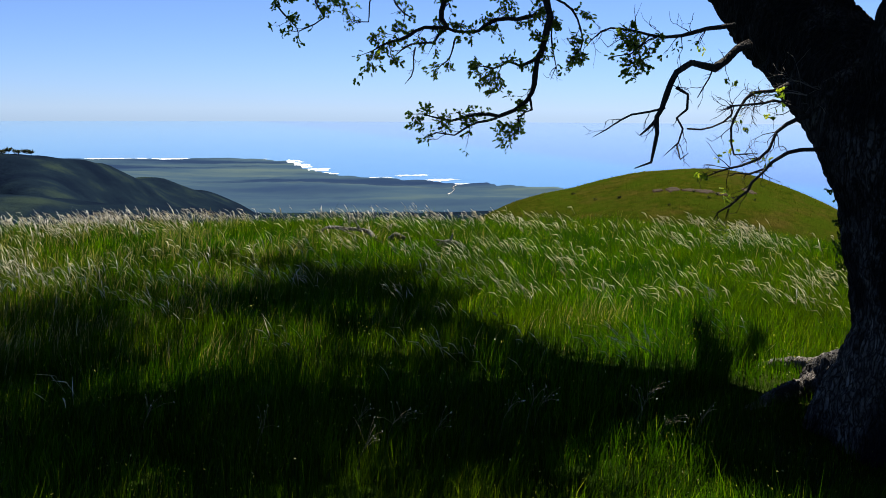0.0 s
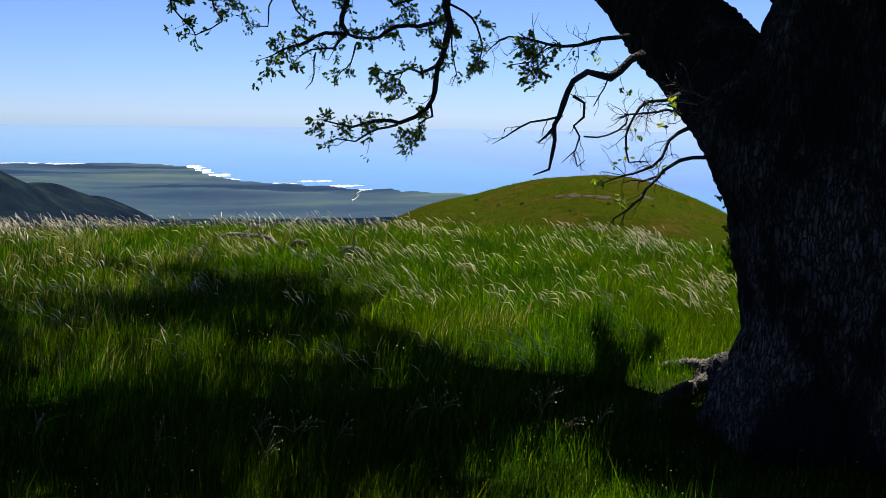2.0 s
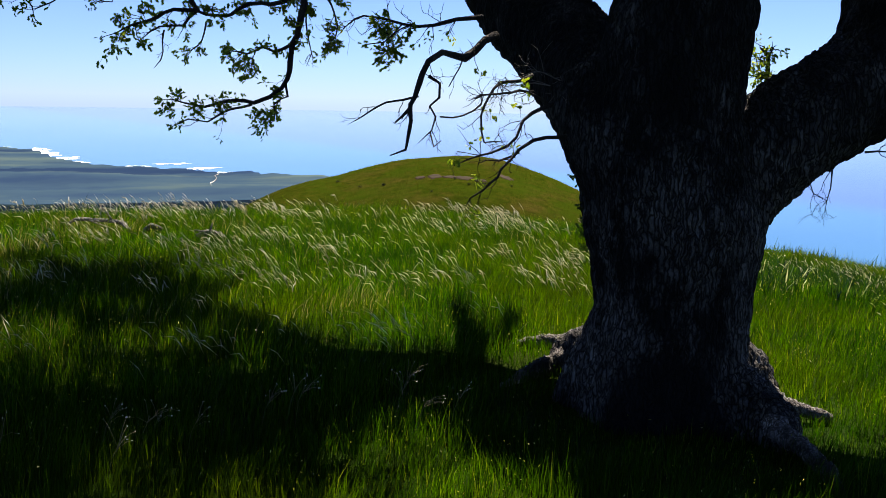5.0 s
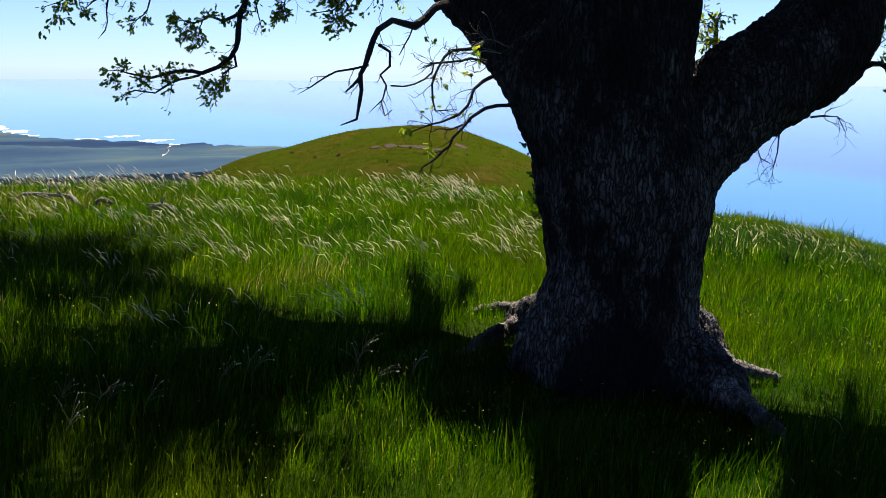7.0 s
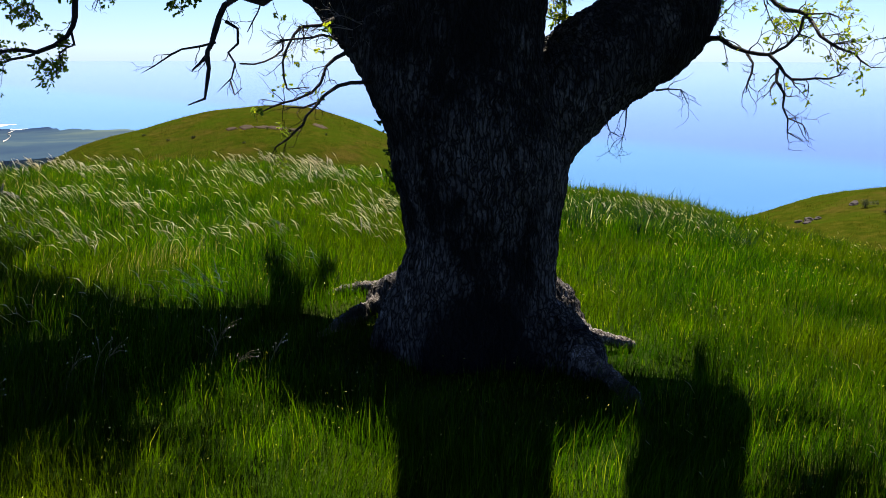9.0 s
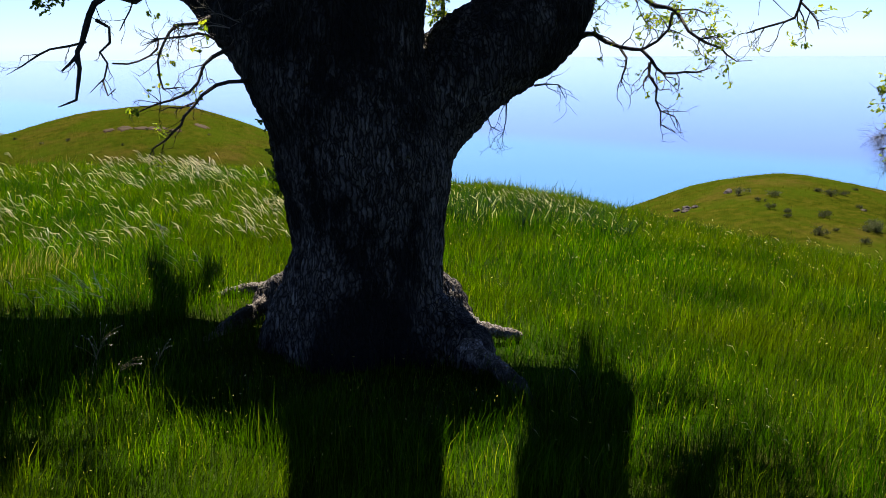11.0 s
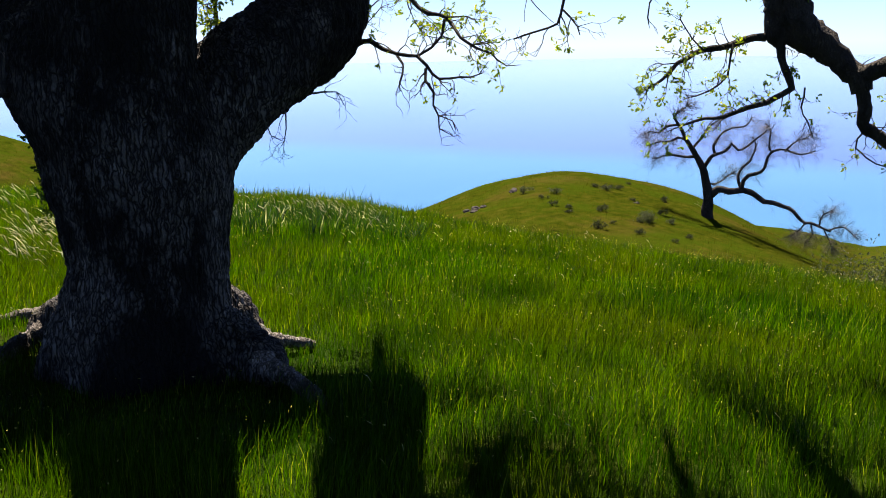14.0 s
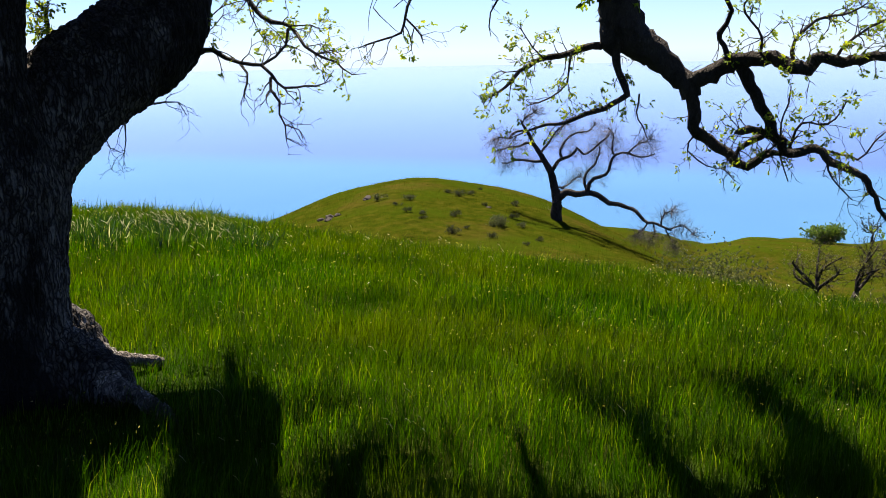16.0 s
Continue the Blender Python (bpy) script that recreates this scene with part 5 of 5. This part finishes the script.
# these heads are added to imitate sun glints on the broad leaves
seed_heads(700, 34, 28, 44, 7.5, 12, 1.6, lambda x, y, r, g: np.hypot((x - 6.5) / 1.3, (y - 8.9) / 1.2) < 0.9 + 0.4 * wave(x, y, 0.8, 6), "pale heads added for the glints on the rank growth", 0.55)


def wildflower(at, seed):
    """A dry branching stalk with small pale heads."""
    rng = random.Random(seed)
    root = tagged(new("wildflower"), "dry branching wildflower stalk with small pale heads", "flower", "wildflower stalks under the oak")
    base = Vector((at[0], at[1], at_ground(*at)))
    root.location = base
    v, f, tips = [], [], []
    h = rng.uniform(0.2, 0.29)
    stem = [(0, 0, 0, 0.001), (0.02, 0.01, h * 0.5, 0.0008), (0.05, 0.0, h * 0.8, 0.0007)]
    tube(v, f, smooth_path(stem, 0.05), 4)
    for _ in range(rng.randint(4, 7)):
        d = Vector((rng.gauss(0.3, 0.5), rng.gauss(0, 0.5), rng.uniform(0.2, 0.8))).normalized() * rng.uniform(0.06, 0.13)
        p = Vector(stem[2][:3]) * rng.uniform(0.75, 1.0)
        bv, bf = [], []
        tube(bv, bf, [(*p, 0.0006), (*(p + d * 0.6 + Vector((0, 0, 0.01))), 0.0005), (*(p + d), 0.0004)], 4)
        part("side_stem", mesh_of("side_stem", bv, bf, DRY), root)
        tips.append(p + d)
    part("stem", mesh_of("stem", v, f, DRY), root)
    for t in tips:
        hv, hf = [], []
        for _ in range(4):
            add_leaf(hv, hf, t, (rng.gauss(0, 1), rng.gauss(0, 1), rng.gauss(0.5, 1)), 0.005, rng)
        part("flower_head", mesh_of("flower_head", hv, hf, HEADS, smooth=False), root)


DRY = plain("dry_stalk", (0.2, 0.17, 0.1), 0.7, 60.0, 0.002)
for k, at in enumerate([(-0.19, 4.51), (-0.02, 4.36), (0.18, 4.36), (1.2, 4.75), (0.63, 4.61), (1.15, 4.6), (1.39, 4.45), (-0.13, 4.1), (0.02, 4.48), (0.51, 4.59), (0.67, 4.63), (1.19, 4.31), (-0.6, 4.3), (-1.2, 4.6)]):
    wildflower(at, 100 + k)


# ---- fallen wood in the meadow ----
def fallen(name, rows, side, label):
    v, f = [], []
    tube(v, f, smooth_path(rows, 0.06), 8, 0.15, random.Random(5))
    for s in side:
        tube(v, f, smooth_path(s, 0.05), 6, 0.12, random.Random(6))
    return tagged(new(name, mesh_of(name, v, f, DEAD)), label, "fallen branch")


def lie(x, y, up=0.0):
    return x, y, at_ground(x, y) + up


fallen("fallen_branch", [(*lie(-1.27, 11.8, 0.1), 0.012), (*lie(-1.18, 11.85, 0.17), 0.018), (*lie(-0.95, 11.85, 0.15), 0.022), (*lie(-0.69, 11.8, 0.13), 0.026), (*lie(-0.58, 11.6, 0.06), 0.034)], [[(*lie(-0.78, 11.82, 0.14), 0.012), (*lie(-0.83, 11.84, 0.23), 0.009), (*lie(-0.92, 11.88, 0.32), 0.005)], [(*lie(-1.03, 11.84, 0.15), 0.012), (*lie(-0.84, 11.66, 0.1), 0.008)]], "dead forked branch lying bleached in the long grass")
fallen("fallen_branch", [(*lie(-0.42, 11.5, 0.08), 0.022), (*lie(-0.33, 11.5, 0.13), 0.036), (*lie(-0.22, 11.45, 0.09), 0.026)], [], "short piece of dead wood lying in the grass")
fallen("fallen_branch", [(*lie(0.16, 10.9, 0.05), 0.02), (*lie(0.3, 10.88, 0.1), 0.034), (*lie(0.47, 10.82, 0.05), 0.016)], [[(*lie(0.3, 10.87, 0.1), 0.014), (*lie(0.33, 10.86, 0.2), 0.007)], [(*lie(0.26, 10.87, 0.1), 0.014), (*lie(0.14, 10.8, 0.14), 0.007)]], "broken stub of dead wood in the grass")


# ---- shrubs and stones on the second hill ----
def shrub(x, y, size, seed, mat, label, category="shrub", group="", squash=0.75):
    rng = random.Random(seed)
    z = at_ground(x, y)
    root = tagged(new("shrub"), label, category, group)
    root.location = (x, y, z)
    wv, wf = [], []
    for _ in range(7):
        d = Vector((rng.gauss(0, 0.5), rng.gauss(0, 0.5), 1)).normalized() * size * rng.uniform(0.7, 1.1)
        tube(wv, wf, [(0, 0, -0.02, size * 0.04), (*(d * 0.5 + Vector((0, 0, 0.02))), size * 0.025), (*d, size * 0.008)], 4)
    part("stems", mesh_of("stems", wv, wf, FARBARK), root)
    v, f = [], []
    for _ in range(5):
        c = Vector((rng.gauss(0, size * 0.45), rng.gauss(0, size * 0.45), size * squash * rng.uniform(0.35, 0.9)))
        for _ in range(60 if size < 0.4 else 190):
            p = c + Vector((rng.gauss(0, 1), rng.gauss(0, 1), rng.gauss(0, 0.8))) * size * 0.24
            add_leaf(v, f, p, (rng.gauss(0, 1), rng.gauss(0, 1), rng.gauss(0.5, 1)), min(size * 0.2, 0.07) * rng.uniform(0.6, 1.3), rng)
    part("foliage", mesh_of("foliage", v, f, mat, smooth=False), root)
    return root


SAGE = leaf_material("sage_leaf", [(0.0, (0.02, 0.028, 0.012)), (1.0, (0.06, 0.072, 0.035))], (1.2, 1.2, 0.8))
for k, (x, y, size) in enumerate([(39.5, 31.0, 0.22), (39.1, 30.0, 0.32), (40.7, 30.5, 0.24), (43.6, 31.9, 0.16), (34.3, 30.0, 0.18), (33.2, 28.4, 0.22), (33.4, 27.6, 0.2), (32.6, 27.0, 0.16), (34.3, 26.5, 0.28), (31.4, 24.4, 0.3), (32.8, 24.7, 0.15), (32.2, 23.0, 0.24), (37.4, 25.6, 0.27), (40.7, 27.6, 0.25), (38.5, 27.9, 0.18), (32.5, 21.5, 0.16), (34.3, 22.1, 0.18)]):
    shrub(x, y, size, 200 + k, SHRUB, "small dark green shrub on the grassy slope", group="shrubs on the second hill")
for k, (x, y, size) in enumerate([(35.7, 30.3, 0.3), (35.1, 31.9, 0.34), (34.7, 24.3, 0.5), (35.9, 24.0, 0.24)]):
    shrub(x, y, size, 240 + k, SAGE, "low grey sage shrub on the grassy slope", group="sage on the second hill")


def stone(x, y, size, seed, label, group):
    rng = random.Random(seed)
    bm = bmesh.new()
    bmesh.ops.create_icosphere(bm, subdivisions=3, radius=size)
    for v in bm.verts:
        n = noise.noise(v.co / size * 1.3 + Vector((seed, 0, 0)))
        v.co = Vector((v.co.x * 1.3, v.co.y, v.co.z * 0.6)) * (1 + 0.35 * n)
    me = bpy.data.meshes.new("rock")
    bm.to_mesh(me)
    bm.free()
    me.materials.append(ROCK)
    ob = new("rock", me)
    ob.location = (x, y, at_ground(x, y) + 0.02 * size)
    ob.rotation_euler = (rng.uniform(-0.2, 0.2), rng.uniform(-0.2, 0.2), rng.uniform(0, 6))
    return tagged(ob, label, "rock", group)


for k, (x, y, size) in enumerate([(32.6, 32.6, 0.24), (32.9, 32.4, 0.17), (32.3, 32.9, 0.19), (32.1, 32.2, 0.18), (38.3, 27.6, 0.12), (35.6, 33.0, 0.22), (35.9, 33.2, 0.16)]):
    stone(x, y, size, 7 + k, "weathered grey rock half sunk in the hillside", "rocks on the second hill")


def earth_scar(x, y, wide, deep, turn, seed):
    """A thin ragged patch of bare soil that follows the slope."""
    v, f, n, rings = [], [], 40, 6
    c, q = math.cos(radians(turn)), math.sin(radians(turn))
    for i in range(rings + 1):
        for k in range(n):
            a = 2 * math.pi * k / n
            e = i / rings * (1 + 0.45 * noise.noise((math.cos(a) * 2.2, math.sin(a) * 2.2, seed)) + 0.2 * noise.noise((math.cos(a) * 7, math.sin(a) * 7, seed)))
            u, w = wide * e * math.cos(a), deep * e * math.sin(a)
            px, py = x + u * c - w * q, y + u * q + w * c
            v.append((px, py, at_ground(px, py) + 0.05 - 0.06 * (i == rings)))
    for i in range(rings):
        for k in range(n):
            f.append((i * n + k, (i + 1) * n + k, (i + 1) * n + (k + 1) % n, i * n + (k + 1) % n))
    return tagged(new("earth_scar", mesh_of("earth_scar", v, f, EARTH)), "bare brown soil showing through the hillside grass", "soil", "bare soil on the first hill")


for k, (x, y, wide, deep, turn) in enumerate([(14.5, 61.9, 0.45, 0.5, 10), (15.4, 61.5, 0.5, 0.3, -14), (16.3, 61.2, 0.6, 0.4, -14), (17.2, 60.6, 0.4, 0.3, -20), (13.6, 62.2, 0.35, 0.3, 0), (19.4, 62.4, 0.4, 0.6, 20)]):
    earth_scar(x, y, wide, deep, turn, 5 + k)
for k, (x, y, size) in enumerate([(11.2, 62.4, 0.16), (9.9, 63.3, 0.12), (16.2, 59.7, 0.12), (16.9, 60.4, 0.14), (8.8, 66.3, 0.14), (19.1, 60.0, 0.1), (13.6, 58.9, 0.1), (15.6, 61.0, 0.1)]):
    shrub(x, y, size, 270 + k, SHRUB, "tiny dark shrub on the smooth grassy hill", group="shrubs on the first hill")


# ---- scrub and small trees past the crest ----
def small_tree(name, x, y, tall, wide, seed, mat, label, leaves=260, lean=0.0, leaf=0.12, wood=None):
    """A low tree: tapering stem, forked limbs and a loose uneven crown."""
    rng = random.Random(seed)
    root = tagged(new(name), label, "tree")
    root.location = (x, y, at_ground(x, y))
    v, f = [], []
    fork = Vector((lean * tall * 0.4, 0, tall * 0.4))
    tube(v, f, smooth_path([(0, 0, -0.1, tall * 0.045), (fork.x * 0.4, 0.03 * tall, tall * 0.2, tall * 0.035), (*fork, tall * 0.03)], tall * 0.05), 8, 0.15, rng)
    part("trunk", mesh_of("trunk", v, f, wood or FARBARK), root)
    for _ in range(6):
        a = rng.uniform(0, 6.28)
        end = fork + Vector((math.cos(a) * wide * 0.45 + lean * tall * 0.3, math.sin(a) * wide * 0.45, tall * rng.uniform(0.25, 0.6)))
        bend = fork.lerp(end, 0.5) + Vector((rng.gauss(0, 0.06), rng.gauss(0, 0.06), rng.gauss(0, 0.04))) * tall
        v, f, lv, lf = [], [], [], []
        path = smooth_path([(*fork, tall * 0.02), (*bend, tall * 0.013), (*end, tall * 0.005)], tall * 0.05)
        tube(v, f, path, 6, 0.1, rng)
        grow_twigs((v, f), ([], []), path, 9, 0, rng, length=tall * 0.18, radius=tall * 0.006)
        limb = part("limb", mesh_of("limb", v, f, wood or FARBARK), root)
        for _ in range(leaves // 6):
            q = path[min(len(path) - 1, int(len(path) * rng.uniform(0.35, 1)))]
            p = Vector(q[:3]) + Vector((rng.gauss(0, 0.5), rng.gauss(0, 0.5), rng.gauss(0.1, 0.4))) * wide * 0.22
            add_leaf(lv, lf, p, (rng.gauss(0, 1), rng.gauss(0, 1), rng.gauss(0.3, 1)), leaf * rng.uniform(0.6, 1.3), rng)
        if lv:
            part("leaves", mesh_of("leaves", lv, lf, mat, smooth=False), limb)
    return root


OLIVE = leaf_material("scrub_leaf", [(0.0, (0.035, 0.042, 0.014)), (1.0, (0.085, 0.09, 0.035))], (1.4, 1.4, 0.8))


def beyond(az, r):
    return CX + r * math.sin(radians(az)), CY + r * math.cos(radians(az))


for k, (az, r, size) in enumerate([(65.6, 21, 1.0), (66.6, 22, 1.2), (67.6, 21.5, 1.15), (68.6, 22, 0.95), (64.8, 22, 0.75), (69.8, 23, 0.6), (70.8, 24, 0.75), (76.4, 22, 0.8)]):
    shrub(*beyond(az, r), size, 300 + k, SAGE if k % 3 else OLIVE, "grey-green sage bush past the meadow's edge", group="bushes past the crest", squash=1.3)
small_tree("scrub_tree", *beyond(72.3, 26), 2.5, 1.5, 21, OLIVE, "small crooked scrub tree with olive leaves", 900, 0.25, 0.055)
small_tree("scrub_tree", *beyond(74.2, 25), 2.5, 1.3, 22, OLIVE, "small leaning scrub tree with thin leaves", 600, 0.5, 0.055)
small_tree("scrub_tree", *beyond(77.2, 25), 2.3, 1.8, 26, OLIVE, "low spreading scrub tree with dark limbs", 700, 0.2, 0.055)
small_tree("round_tree", *beyond(72.8, 136), 2.9, 4.2, 23, IVY, "rounded dark green tree on the far slope", 2400, 0.0, 0.4).location.z -= 1.0
small_tree("pale_tree", *beyond(75.2, 135), 4.0, 4.2, 24, SHRUB, "thin pale bare tree on the far slope", 120, 0.1, 0.3)
for k, (az, r) in enumerate([(-24.6, 352), (-24.2, 350), (-23.9, 351), (-23.5, 349), (-23.1, 352), (-22.8, 350), (-25.2, 348)]):
    small_tree("ridge_tree", *beyond(az, r), 0.9 + 0.3 * (k % 3), 2.2, 60 + k, SHRUB, "small dark tree on the distant ridge", 160, 0.0, 0.5)["group"] = "trees on the ridge"


# ---- surf and a pale track along the coast ----
def ribbon(v, f, rows, lift, follow=False):
    """A flat uneven strip through rows of azimuth, distance, width."""
    n0 = len(v)
    for az, r, w in rows:
        for q in (r - w / 2, r + w / 2):
            x, y = beyond(az, q)
            v.append((x, y, (at_ground(x, y) if follow else SEA_Z) + lift))
    for i in range(len(rows) - 1):
        f.append((n0 + 2 * i, n0 + 2 * i + 2, n0 + 2 * i + 3, n0 + 2 * i + 1))


rng = random.Random(77)
v, f = [], []
for az0, az1, el, thick in [(-9.5, -8.3, 3.05, 62), (-9.2, -7.9, 3.28, 52), (-8.6, -7.0, 3.5, 30), (-8.0, -6.4, 3.72, 22), (-5.2, -3.2, 3.98, 14), (-2.9, -2.2, 3.82, 12), (-1.9, -1.0, 3.8, 12), (-1.2, 0.6, 4.08, 18), (-0.2, 1.4, 4.32, 16), (1.2, 2.6, 4.55, 18), (4.6, 6.2, 4.66, 20), (4.9, 6.0, 4.5, 10), (-24, -15, 2.83, 26), (-14, -10.5, 2.9, 16)]:
    n = max(30, int((az1 - az0) * 60))
    for k in range(3):
        mid = (1.59 - SEA_Z) / math.tan(radians(el + (k - 1) * thick * 0.0013))
        a, b = (c + rng.uniform(-0.25, 0.25) * (az1 - az0) for c in (az0, az1))
        rows = []
        for i in range(n + 1):
            s = i / n
            rows.append((a + (b - a) * s, mid + 12 * noise.noise((s * 4, el * 7, k)) + 12 * (s - 0.5), 1.1 * thick * math.sin(math.pi * s) ** 0.8 * max(0.05, 0.5 + 0.9 * noise.noise((s * n * 0.07, el, k + 3)))))
        ribbon(v, f, rows, 0.08 + 0.02 * len(v) / 1000)
tagged(new("surf", mesh_of("surf", v, f, FOAM, smooth=False)), "white surf breaking along the distant shore", "surf", kind="stuff")
v, f = [], []
ribbon(v, f, [(0.15, 640, 4), (0.1, 665, 5), (0.3, 690, 5), (0.5, 715, 6), (0.35, 740, 7), (0.6, 760, 9)], 0.5, True)
tagged(new("track", mesh_of("track", v, f, TRACK, smooth=False)), "pale dirt track across the coastal plain", "track", kind="structure")
